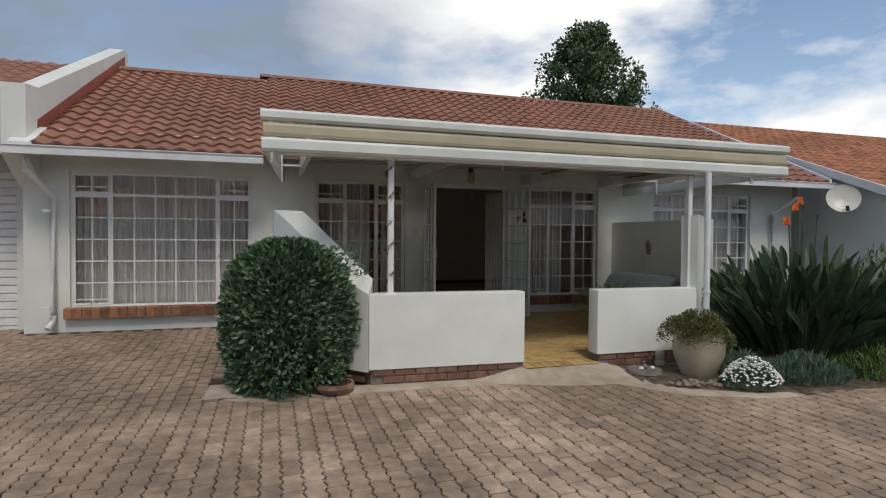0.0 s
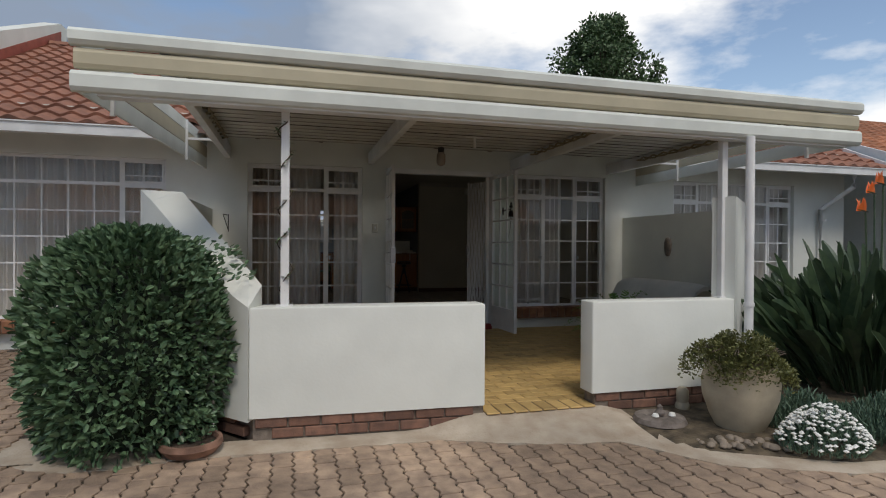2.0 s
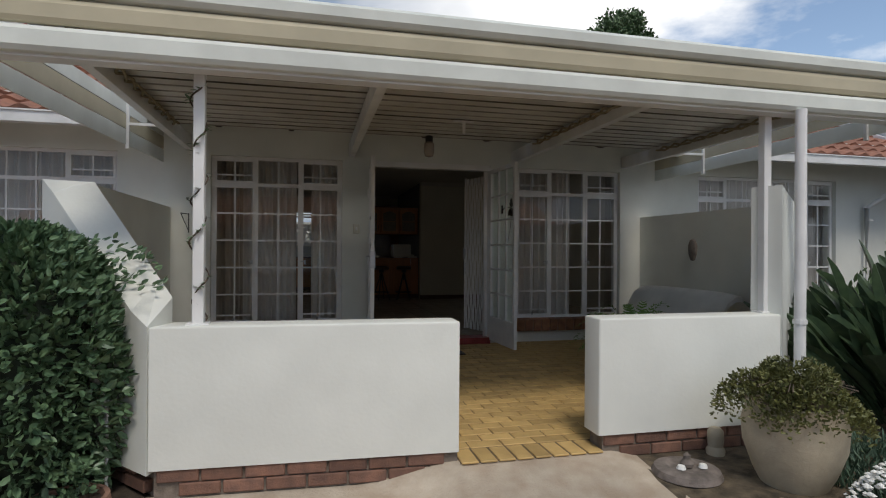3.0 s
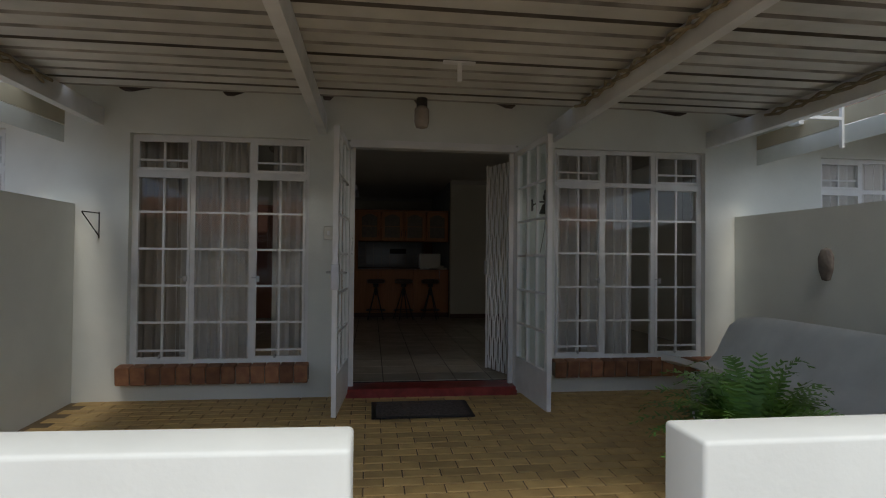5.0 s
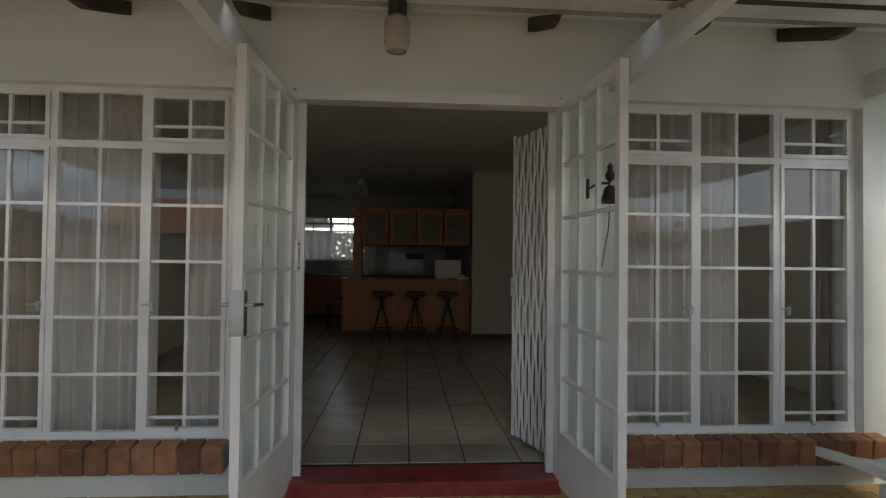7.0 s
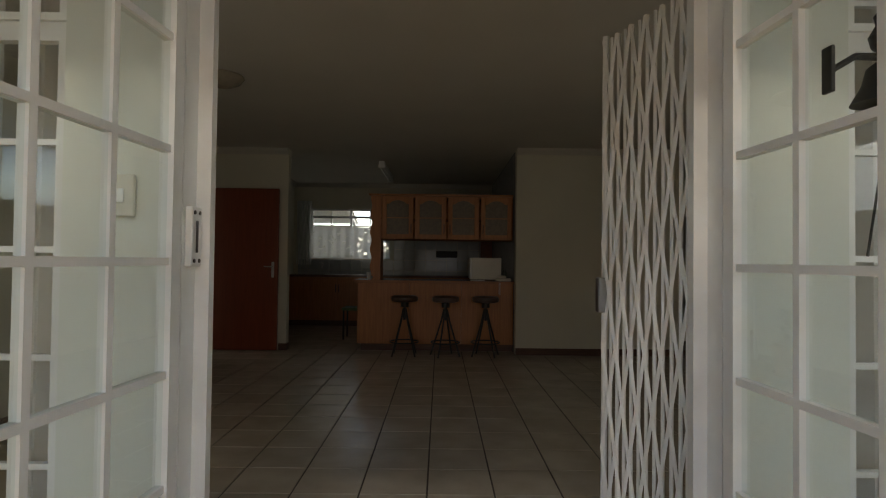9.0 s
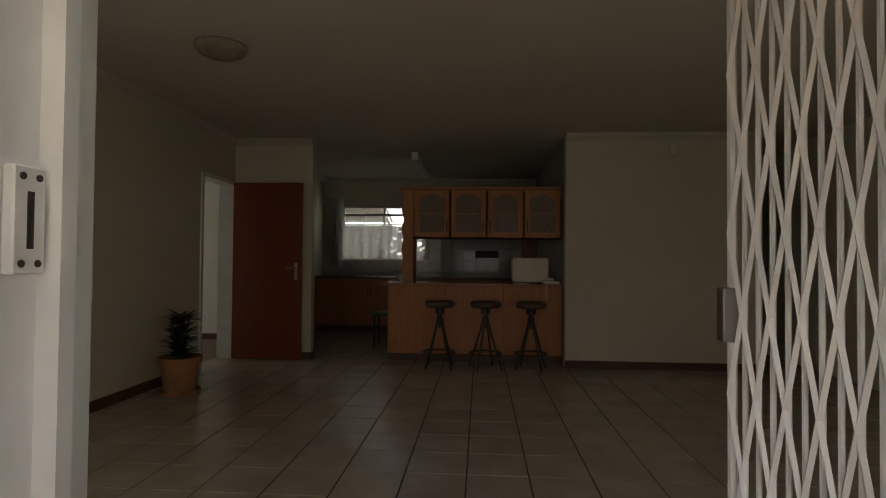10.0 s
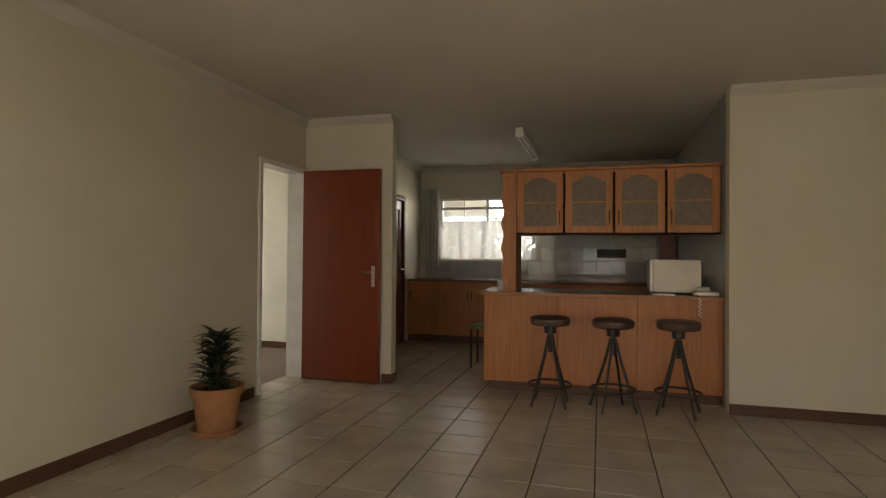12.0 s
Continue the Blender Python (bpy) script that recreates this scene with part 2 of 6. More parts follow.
LEAF_DARK = leafy("indoor_leaf", (0.022, 0.045, 0.022), (0.012, 0.026, 0.013), 0.35)
PETAL_W = mat("white_petal", (0.8, 0.8, 0.76), 0.6, 0.03)
PETAL_O = mat("orange_petal", (0.80, 0.17, 0.03), 0.5, 0.1)
BARK = mat("bark", (0.10, 0.075, 0.055), 0.9, 0.25, 12, 0.6, 50)
IVORY = mat("ivory_plastic", (0.66, 0.64, 0.56), 0.35, 0.03, 5, 0)
CARPET = mat("carpet", (0.16, 0.12, 0.09), 0.95, 0.12, 60, 0.4, 200)
BENCH = mat("bench_paint", (0.66, 0.66, 0.63), 0.6, 0.05, 4, 0.15, 60)

# ---- mesh helpers ----


class Build:
    """Gathers boxes, tubes and faces into one mesh."""

    def __init__(self):
        self.v, self.f = [], []

    def raw(self, vs, fs):
        k = len(self.v)
        self.v += [tuple(p) for p in vs]
        self.f += [tuple(i + k for i in q) for q in fs]
        return self

    def box(self, x0, x1, y0, y1, z0, z1, bev=0.0):
        x0, x1, y0, y1, z0, z1 = min(x0, x1), max(x0, x1), min(y0, y1), max(y0, y1), min(z0, z1), max(z0, z1)
        if bev:
            bm = bmesh.new()
            bmesh.ops.create_cube(bm, size=1.0)
            for p in bm.verts:
                p.co = Vector(((x0 + x1) / 2 + p.co.x * (x1 - x0), (y0 + y1) / 2 + p.co.y * (y1 - y0), (z0 + z1) / 2 + p.co.z * (z1 - z0)))
            bmesh.ops.bevel(bm, geom=bm.edges[:], offset=bev, segments=1, affect="EDGES")
            bm.verts.index_update()
            self.raw([p.co[:] for p in bm.verts], [[q.index for q in fc.verts] for fc in bm.faces])
            bm.free()
            return self
        vs = [(x, y, z) for x in (x0, x1) for y in (y0, y1) for z in (z0, z1)]
        return self.raw(vs, [(0, 1, 3, 2), (4, 6, 7, 5), (0, 4, 5, 1), (2, 3, 7, 6), (0, 2, 6, 4), (1, 5, 7, 3)])

    def prism(self, pts, z0, z1):
        """A column over a plan outline, counter-clockwise. z1 may be a function of (x, y)."""
        n = len(pts)
        top = z1 if callable(z1) else (lambda x, y: z1)
        bot = z0 if callable(z0) else (lambda x, y: z0)
        vs = [(x, y, bot(x, y)) for x, y in pts] + [(x, y, top(x, y)) for x, y in pts]
        return self.raw(vs, [tuple(range(n - 1, -1, -1)), tuple(range(n, 2 * n))] + [(i, (i + 1) % n, n + (i + 1) % n, n + i) for i in range(n)])

    def slab(self, pts, axis, a, b):
        """An outline in the two other axes, drawn out along axis from a to b."""
        n = len(pts)

        def at(p, c):
            q = list(p)
            q.insert(axis, c)
            return tuple(q)

        vs = [at(p, a) for p in pts] + [at(p, b) for p in pts]
        return self.raw(vs, [tuple(range(n - 1, -1, -1)), tuple(range(n, 2 * n))] + [(i, (i + 1) % n, n + (i + 1) % n, n + i) for i in range(n)])

    def tube(self, path, r, n=8, taper=None):
        path = [Vector(p) for p in path]
        k = len(self.v)
        for i, p in enumerate(path):
            d = (path[min(i + 1, len(path) - 1)] - path[max(i - 1, 0)]).normalized()
            a = d.orthogonal().normalized()
            if abs(d.z) < 0.98:
                a = d.cross(Vector((0, 0, 1))).normalized()
            b = d.cross(a)
            rr = r if taper is None else r + (taper - r) * i / max(1, len(path) - 1)
            self.v += [tuple(p + (a * math.cos(q) + b * math.sin(q)) * rr) for q in (2 * math.pi * j / n for j in range(n))]
        for i in range(len(path) - 1):
            self.f += [(k + i * n + j, k + i * n + (j + 1) % n, k + (i + 1) * n + (j + 1) % n, k + (i + 1) * n + j) for j in range(n)]
        e = k + (len(path) - 1) * n
        self.f += [tuple(range(k + n - 1, k - 1, -1)), tuple(range(e, e + n))]
        return self

    def lathe(self, prof, n=24, at=(0, 0, 0)):
        k = len(self.v)
        for r, z in prof:
            self.v += [(at[0] + r * math.cos(2 * math.pi * j / n), at[1] + r * math.sin(2 * math.pi * j / n), at[2] + z) for j in range(n)]
        for i in range(len(prof) - 1):
            self.f += [(k + i * n + j, k + i * n + (j + 1) % n, k + (i + 1) * n + (j + 1) % n, k + (i + 1) * n + j) for j in range(n)]
        return self

    def mesh(self, name, material, smooth=False):
        me = bpy.data.meshes.new(name)
        me.from_pydata(self.v, [], self.f)
        if smooth:
            me.polygons.foreach_set("use_smooth", [True] * len(me.polygons))
            me.set_sharp_from_angle(angle=radians(40))
        me.materials.append(material)
        bm = bmesh.new()
        bm.from_mesh(me)
        bmesh.ops.recalc_face_normals(bm, faces=bm.faces[:])
        bm.to_mesh(me)
        bm.free()
        return me


def put(name, build, material, parent=None, smooth=False, label="", category="", group="", kind=""):
    """An object from a Build; a part where a parent is given (built in the parent's own space)."""
    ob = new(name, build.mesh(name, material, smooth))
    if parent:
        ob.parent = parent
    return tagged(ob, label, category, group, kind)


def base(name, x, y, z, label, category, group="", turn=0.0):
    ob = new(name)
    ob.matrix_world = pose(x, y, z, 0, 0, turn)
    ob.empty_display_size = 0.1
    return tagged(ob, label, category, group)


def wall_along(axis, a0, a1, c0, c1, z0, z1, holes=()):
    """A wall along x (axis 0) or y (axis 1) from a0 to a1, between c0 and c1, with openings (a, b, low, high)."""
    w = Build()
    cuts = sorted({a0, a1, *[h[0] for h in holes], *[h[1] for h in holes]})

    def bit(a, b, low, high):
        if high - low > 1e-4:
            w.box(a, b, c0, c1, low, high) if axis == 0 else w.box(c0, c1, a, b, low, high)

    for a, b in zip(cuts, cuts[1:]):
        inside = sorted(h for h in holes if h[0] <= a + 1e-6 and h[1] >= b - 1e-6)
        z = z0
        for h in sorted(inside, key=lambda q: q[2]):
            bit(a, b, z, h[2])
            z = h[3]
        bit(a, b, z, z1)
    return w

# ---- levels and lines of the plan ----
FACE, BACK = 9.12, 9.34          # outer and inner face of the front wall
FLOOR, CEILING = 0.22, 2.84
V1, V2, W0, W3 = (0.68, 2.16), (4.38, 5.875), (-2.74, -0.28), (7.1, 9.5)
WZ = (0.437, 2.395)
DOOR = (2.488, 4.03)
EAVE_Y, EAVE_Z, RIDGE_Y, RIDGE_Z = 8.55, 2.66, 13.8, 5.22


def slope(y):
    """Height of the paved ground."""
    return 0.042 * min(max(y - 5.4, 0.0), 3.8) - 0.05


def porch_z(y):
    return 0.07 + 0.02 * (y - 5.5)


# ---- ground ----
g = Build()
ys = [-400, -6, 5.4, 9.2, 40, 500]
xs = [-400, -12, 24, 400]
gv = [(x, y, slope(y) - 0.014) for y in ys for x in xs]
gf = [(j * 4 + i, j * 4 + i + 1, j * 4 + i + 5, j * 4 + i + 4) for j in range(5) for i in range(3)]
ground = put("ground", g.raw(gv, gf), JOINT, label="sandy brown ground under the paved driveway", category="ground", kind="structure")

# ---- house walls ----
front = wall_along(0, -3.3, 10.6, FACE, BACK, -0.05, 2.98, [(*W0, *WZ), (*V1, *WZ), (*V2, *WZ), (*W3, *WZ), (*DOOR, FLOOR - 0.02, 2.40)])
wall_front = put("wall_front", front, PLASTER, label="white plastered front wall with steel windows and a double door", category="wall", kind="structure")
put("wall_back", wall_along(0, -3.3, 10.6, 18.05, 18.27, -0.05, 2.98, [(0.78, 2.28, 1.42, 2.36)]), PLASTER_IN, label="kitchen back wall with a window", category="wall", kind="structure")
put("wall_east", wall_along(1, BACK, 18.05, 10.38, 10.6, -0.05, 2.98), PLASTER, label="white plastered side wall", category="wall", kind="structure")
put("wall_west", wall_along(1, BACK, 18.05, -3.3, -3.08, -0.05, 2.98, [(14.45, 16.25, 1.0, 2.3)]), PLASTER, label="white plastered side wall", category="wall", kind="structure")
put("wall_room_left", wall_along(1, BACK, 18.05, 0.14, 0.28, 0.0, CEILING, [(13.99, 14.77, FLOOR - 0.02, 2.33)]), PLASTER_IN, label="cream painted living room wall with a doorway", category="wall", kind="structure")
put("wall_pier", Build().box(0.281, 1.235, 14.8, 14.92, FLOOR - 0.02, CEILING), PLASTER_IN, label="short cream wall between living room and kitchen", category="wall", kind="structure")
put("wall_kitchen_left", wall_along(1, 14.922, 18.048, 0.36, 0.46, FLOOR - 0.02, CEILING, [(16.43, 17.31, FLOOR - 0.02, 2.32)]), PLASTER_IN, label="pale kitchen wall with a door", category="wall", kind="structure")
put("wall_partition", Build().box(4.19, 6.32, 14.61, 14.75, FLOOR - 0.02, CEILING), PLASTER_IN, label="cream painted partition beside the kitchen counter", category="wall", kind="structure")
put("wall_kitchen_side", Build().box(4.192, 4.33, 14.752, 18.048, FLOOR - 0.02, CEILING), KITCHEN_T, label="tiled kitchen side wall", category="wall", kind="structure")
put("wall_room_right", wall_along(1, BACK + 0.002, 18.048, 6.98, 7.10, FLOOR - 0.02, CEILING), PLASTER_IN, label="cream painted living room wall", category="wall", kind="structure")
put("wall_side_room", Build().box(-3.078, 0.138, 13.05, 13.17, 0.0, CEILING).box(-3.078, 0.138, 16.25, 16.35, 0.0, CEILING), PLASTER, label="white walls of the side room", category="wall", kind="structure")
put("wall_passage_end", Build().box(4.332, 6.978, 16.25, 16.35, FLOOR - 0.02, CEILING), PLASTER_IN, label="cream wall at the end of the passage", category="wall", kind="structure")
ceiling = Build().box(-3.08, 10.38, BACK + 0.001, 18.049, CEILING, CEILING + 0.1)
put("ceiling", ceiling, CEIL, label="plain off-white painted ceiling", category="ceiling", kind="structure")


def cornice(name, segs):
    b = Build()
    for ax, a0, a1, c, s in segs:
        prof = [(c, CEILING), (c + s * 0.07, CEILING), (c + s * 0.05, CEILING - 0.03), (c + s * 0.02, CEILING - 0.055), (c, CEILING - 0.075)]
        if ax == 0:
            b.slab(prof, 0, a0, a1)
        else:
            b.slab([(p, q) for p, q in prof], 1, a0, a1)
    return put(name, b, CEIL, label="plain coved cornice under the ceiling", category="cornice", kind="structure")


cornice("trim", [(1, BACK, 14.8, 0.28, 1), (0, 0.28, 1.235, 14.8, -1), (0, 4.19, 6.32, 14.61, -1), (0, 0.28, 6.98, BACK, 1), (1, 14.92, 18.05, 0.46, 1), (0, 0.28, 4.19, 18.05, -1)])

sk = Build()
sk.box(0.281, 0.297, BACK + 0.01, 13.94, FLOOR, FLOOR + 0.085)
sk.box(1.14, 1.249, 14.785, 14.799, FLOOR, FLOOR + 0.085)
sk.box(1.236, 1.249, 14.799, 14.92, FLOOR, FLOOR + 0.085)
sk.box(4.19, 6.335, 14.594, 14.609, FLOOR, FLOOR + 0.085)
sk.box(6.321, 6.335, 14.609, 14.75, FLOOR, FLOOR + 0.085)
sk.box(4.34, 6.97, 16.234, 16.249, FLOOR, FLOOR + 0.085)
sk.box(-3.07, 0.13, 16.23, 16.248, FLOOR, FLOOR + 0.085)
put("baseboard", sk, SKIRT, label="dark brown wooden skirting board", category="skirting", kind="structure")

# floors
put("floor", Build().box(0.10, 10.37, FACE + 0.03, 18.19, -0.04, FLOOR - 0.006), GROUT, label="cream ceramic tiles with dark grout lines", category="floor", kind="structure")
put("floor_side_room", Build().box(-3.07, 0.099, BACK + 0.01, 18.19, -0.04, FLOOR - 0.003), CARPET, label="brown carpeted floor of the side room", category="floor", kind="structure")
pf = Build().prism([(0.10, 6.75), (1.0, 5.75), (2.66, 5.68), (2.67, 5.52), (3.55, 5.52), (3.57, 5.66), (4.88, 5.66), (6.35, 6.85), (6.35, FACE), (0.10, FACE)], -0.05, lambda x, y: porch_z(y) - 0.006)
porch_floor = put("floor_porch", pf, PORCH_J, label="yellow-brown paver tiles on the porch", category="floor", kind="structure")
put("door_step", Build().box(DOOR[0] + 0.01, DOOR[1] - 0.01, FACE - 0.07, BACK - 0.02, 0.05, FLOOR - 0.004, 0.008), RED_STEP, label="red polished concrete door step", category="step", kind="structure")


# ---- windows ----
def steel_window(name, x0, x1, z0, z1, y, cols, label, group):
    """cols: (panes, share of the width, opening or not) from left to right."""
    w = base(name, (x0 + x1) / 2, y, z0, label, "window", group)
    cx, H = (x0 + x1) / 2, z1 - z0
    fr, bars, sashes = Build(), Build(), []
    a, b = x0 - cx, x1 - cx
    fr.box(a, b, -0.02, 0.02, 0, 0.035).box(a, b, -0.02, 0.02, H - 0.035, H).box(a, a + 0.035, -0.02, 0.02, 0.035, H - 0.035).box(b - 0.035, b, -0.02, 0.02, 0.035, H - 0.035)
    top = H * 0.835
    fr.box(a + 0.035, b - 0.035, -0.018, 0.018, top - 0.02, top + 0.02)
    panes = {}
    xx, total = a + 0.035, (b - a - 0.07)
    for k, (n, share, opens) in enumerate(cols):
        xa, xb = xx, xx + total * share
        xx = xb
        if k < len(cols) - 1:
            fr.box(xb - 0.02, xb + 0.02, -0.0205, 0.0205, 0.035, top - 0.02).box(xb - 0.02, xb + 0.02, -0.0205, 0.0205, top + 0.02, H - 0.035)
        la, lb = xa + (0.02 if k else 0), xb - (0.02 if k < len(cols) - 1 else 0)
        lows = [(0.035, top - 0.02, 5), (top + 0.02, H - 0.035, 1)]
        for low, high, rows in lows:
            if opens:
                e = 0.022
                sash = Build()
                sashes.append(sash)
                sash.box(la, lb, -0.032, 0.0, low, low + e).box(la, lb, -0.032, 0.0, high - e, high).box(la, la + e, -0.032, 0.0, low + e, high - e).box(lb - e, lb, -0.032, 0.0, low + e, high - e)
                extra = low + (0.075 if rows == 5 else 0.09)
                bars.box(la + e, lb - e, -0.014, 0.006, extra - 0.008, extra + 0.008)
            for i in range(1, n):
                xm = la + (lb - la) * i / n
                bars.box(xm - 0.009, xm + 0.009, -0.0145, 0.0065, low, high)
            for j in range(1, rows):
                zm = low + (high - low) * j / rows
                bars.box(la, lb, -0.015, 0.007, zm - 0.009, zm + 0.009)
            for i in range(n):
                for j in range(rows):
                    pw, ph = (lb - la) / n, (high - low) / rows
                    key = (round(pw, 4), round(ph, 4))
                    if key not in panes:
                        panes[key] = Build().raw([(-pw / 2, 0, -ph / 2), (pw / 2, 0, -ph / 2), (pw / 2, 0, ph / 2), (-pw / 2, 0, ph / 2)], [(0, 1, 2, 3)]).mesh("pane", GLASS)
                    p = new("pane", panes[key])
                    p.parent = w
                    p.location = (la + pw * (i + 0.5), -0.003, low + ph * (j + 0.5))
                    p.visible_shadow = False
    put("frame", fr, WHITE, w)
    put("glazing_bar", bars, WHITE, w)
    for sash in sashes:
        put("casement", sash, WHITE, w)
    if sashes:
        xx = a + 0.035
        for k, (n, share, opens) in enumerate(cols):
            xb = xx + total * share
            if opens:
                xm = xb - 0.05 if k == 0 else xx + 0.06
                hd = Build()
                hd.box(xm - 0.012, xm + 0.012, -0.045, -0.031, H * 0.36, H * 0.36 + 0.05).box(xm - 0.05, xm + 0.01, -0.055, -0.044, H * 0.36 + 0.03, H * 0.36 + 0.042)
                put("handle", hd, STEEL, w, label="steel window catch")
                put("peg_stay", Build().tube([((xx + xb) / 2 - 0.02, -0.03, 0.07), ((xx + xb) / 2 - 0.02, -0.05, 0.05)], 0.012, 6), STEEL, w)
            xx = xb
    return w


THREE = [(2, 0.325, True), (2, 0.35, False), (2, 0.325, True)]
FIVE = [(2, 0.2, True), (5, 0.6, False), (2, 0.2, True)]
WY = FACE + 0.085
steel_window("window_porch", *V1, *WZ, WY, THREE, "white steel cottage-pane window with curtains behind it", "front windows")
steel_window("window_porch", *V2, *WZ, WY, THREE, "white steel cottage-pane window with curtains behind it", "front windows")
steel_window("window_wide", *W0, *WZ, WY, FIVE, "wide white steel cottage-pane window with grey curtains", "front windows")
steel_window("window_wide", *W3, *WZ, WY, FIVE, "wide white steel cottage-pane window with grey curtains", "front windows")
steel_window("window_kitchen", 0.78, 2.28, 1.42, 2.36, 18.11, [(2, 0.5, False), (2, 0.5, False)], "white steel kitchen window over the sink", "")


def sill_bricks(x0, x1, label):
    s = base("brick_sill", (x0 + x1) / 2, FACE, 0.30, label, "window sill")
    n = round((x1 - x0) / 0.115)
    d = (x1 - x0) / n
    put("mortar", Build().box(-(x1 - x0) / 2 + 0.003, (x1 - x0) / 2 - 0.003, -0.095, 0.0, 0.003, 0.125), MORTAR, s)
    me = Build().raw(*_brick(d - 0.008, 0.115, 0.15)).mesh("brick", SILL_BRICK)
    for i in range(n):
        b = new("brick", me)
        b.parent = s
        b.matrix_local = pose(-(x1 - x0) / 2 + d * (i + 0.5), -0.05 + random.uniform(-0.003, 0.003), 0.07, 7, 0, random.uniform(-1, 1))
    return s


def _brick(w, d, h, bev=0.006):
    q = Build().box(-w / 2, w / 2, -d / 2, d / 2, -h / 2, h / 2, bev)
    return q.v, q.f


sill_bricks(V1[0] - 0.05, V1[1] + 0.02, "red-brown brick window sill")
sill_bricks(V2[0] - 0.02, V2[1] + 0.08, "red-brown brick window sill")
sill_bricks(W0[0] - 0.06, W0[1] + 0.04, "red-brown brick window sill")
sill_bricks(W3[0] - 0.04, W3[1] + 0.04, "red-brown brick window sill")


# ---- curtains ----
def curtain(x0, x1, z0, z1, y, material, label, waves=14, amp=0.035, seed=1):
    r = random.Random(seed)
    n = waves * 6
    ph = [r.uniform(0, 6.28) for _ in range(3)]
    vs, fs = [], []
    for j in range(3):
        zz = z0 + (z1 - z0) * j / 2
        for i in range(n + 1):
            u = i / n
            s = amp * math.sin(u * waves * 6.283 + ph[0]) + amp * 0.5 * math.sin(u * waves * 2.7 + ph[1])
            vs.append((x0 + (x1 - x0) * u - (x0 + x1) / 2, s * (0.7 + 0.3 * (2 - j) / 2), zz - z0))
    for j in range(2):
        for i in range(n):
            fs.append((j * (n + 1) + i, j * (n + 1) + i + 1, (j + 1) * (n + 1) + i + 1, (j + 1) * (n + 1) + i))
    ob = put("curtain", Build().raw(vs, fs), material, None, True, label, "curtain", "curtains")
    ob.location = ((x0 + x1) / 2, y, z0)
    return ob


CT = "hanging curtain with soft folds behind the window"
for k, (a, b, m) in enumerate([(0.62, 1.0, CURTAIN_T), (0.95, 1.62, CURTAIN), (1.80, 2.24, CURTAIN), (4.3, 4.75, CURTAIN), (4.78, 5.3, CURTAIN), (5.84, 5.95, CURTAIN_T)]):
    curtain(a, b, FLOOR + 0.002, 2.5, 9.45 + 0.02 * (k % 2), m, ("tan " if m is CURTAIN_T else "off-white ") + CT, max(4, int((b - a) * 13)), 0.03, k)
curtain(-2.9, -0.15, FLOOR, 2.5, 9.45, CURTAIN, "grey-white " + CT, 26, 0.035, 21)
curtain(7.2, 9.6, FLOOR, 2.5, 9.45, CURTAIN, "grey-white " + CT, 24, 0.035, 22)

# ---- french doors ----
fd = Build()
JY0, JY1 = FACE - 0.03, FACE + 0.09
fd.box(DOOR[0], DOOR[0] + 0.025, JY0, JY1, FLOOR - 0.02, 2.38).box(DOOR[0] + 0.025, DOOR[0] + 0.066, JY0 + 0.085, JY1, FLOOR - 0.02, 2.335).box(DOOR[1] - 0.025, DOOR[1], JY0, JY1, FLOOR - 0.02, 2.38).box(DOOR[1] - 0.066, DOOR[1] - 0.025, JY0 + 0.085, JY1, FLOOR - 0.02, 2.335).box(DOOR[0] + 0.025, DOOR[1] - 0.025, JY0, JY1, 2.335, 2.40)
put("door_frame", fd, WHITE, label="white steel double door frame", category="door frame", kind="structure")


def french_leaf(hx, side, turn):
    """A glazed leaf from its hinge; it swings out towards the porch. side: 1 when the face of the lock looks to -x when open."""
    L, H, z0 = 0.775, 2.145, FLOOR - 0.03
    d = base("french_door", hx, FACE - 0.04, z0, "white steel glazed door standing open", "door", "double door leaves", turn)
    fr = Build()
    fr.box(0, L, -0.018, 0.018, 0, 0.30).box(0, 0.045, -0.02, 0.02, 0.30, H).box(L - 0.045, L, -0.02, 0.02, 0.30, H).box(0.045, L - 0.045, -0.02, 0.02, H - 0.045, H)
    put("frame", fr, WHITE, d)
    bars = Build()
    px, pz = (L - 0.09) / 3, (H - 0.345) / 6
    for i in (1, 2):
        bars.box(0.045 + px * i - 0.01, 0.045 + px * i + 0.01, -0.012, 0.012, 0.30, H - 0.045)
    for j in range(1, 6):
        bars.box(0.045, L - 0.045, -0.0125, 0.0125, 0.30 + pz * j - 0.01, 0.30 + pz * j + 0.01)
    put("glazing_bar", bars, WHITE, d)
    me = Build().raw([(-px / 2, 0, -pz / 2), (px / 2, 0, -pz / 2), (px / 2, 0, pz / 2), (-px / 2, 0, pz / 2)], [(0, 1, 2, 3)]).mesh("pane", GLASS_DOOR)
    for i in range(3):
        for j in range(6):
            p = new("pane", me)
            p.parent, p.location, p.visible_shadow = d, (0.045 + px * (i + 0.5), 0.004, 0.30 + pz * (j + 0.5)), False
    for zz in (0.25, 0.95, 1.75):
        put("hinge", Build().tube([(0.0, -0.026 * side, zz), (0.0, -0.026 * side, zz + 0.11)], 0.011, 8), WHITE, d, label="painted butt hinge")
    return d


leaf_l = french_leaf(DOOR[0] + 0.008, 1, -94)
lk = Build().box(0.735, 0.777, -0.03, 0.03, 0.93, 1.12, 0.003)
for s in (-1, 1):
    lk.tube([(0.765, 0.02 * s, 1.06), (0.765, 0.06 * s, 1.06), (0.655, 0.065 * s, 1.055)], 0.009, 8)
put("handle", lk, STEEL, leaf_l, label="steel lever handle and lock plate")
leaf_r = french_leaf(DOOR[1] - 0.008, -1, -86.5)

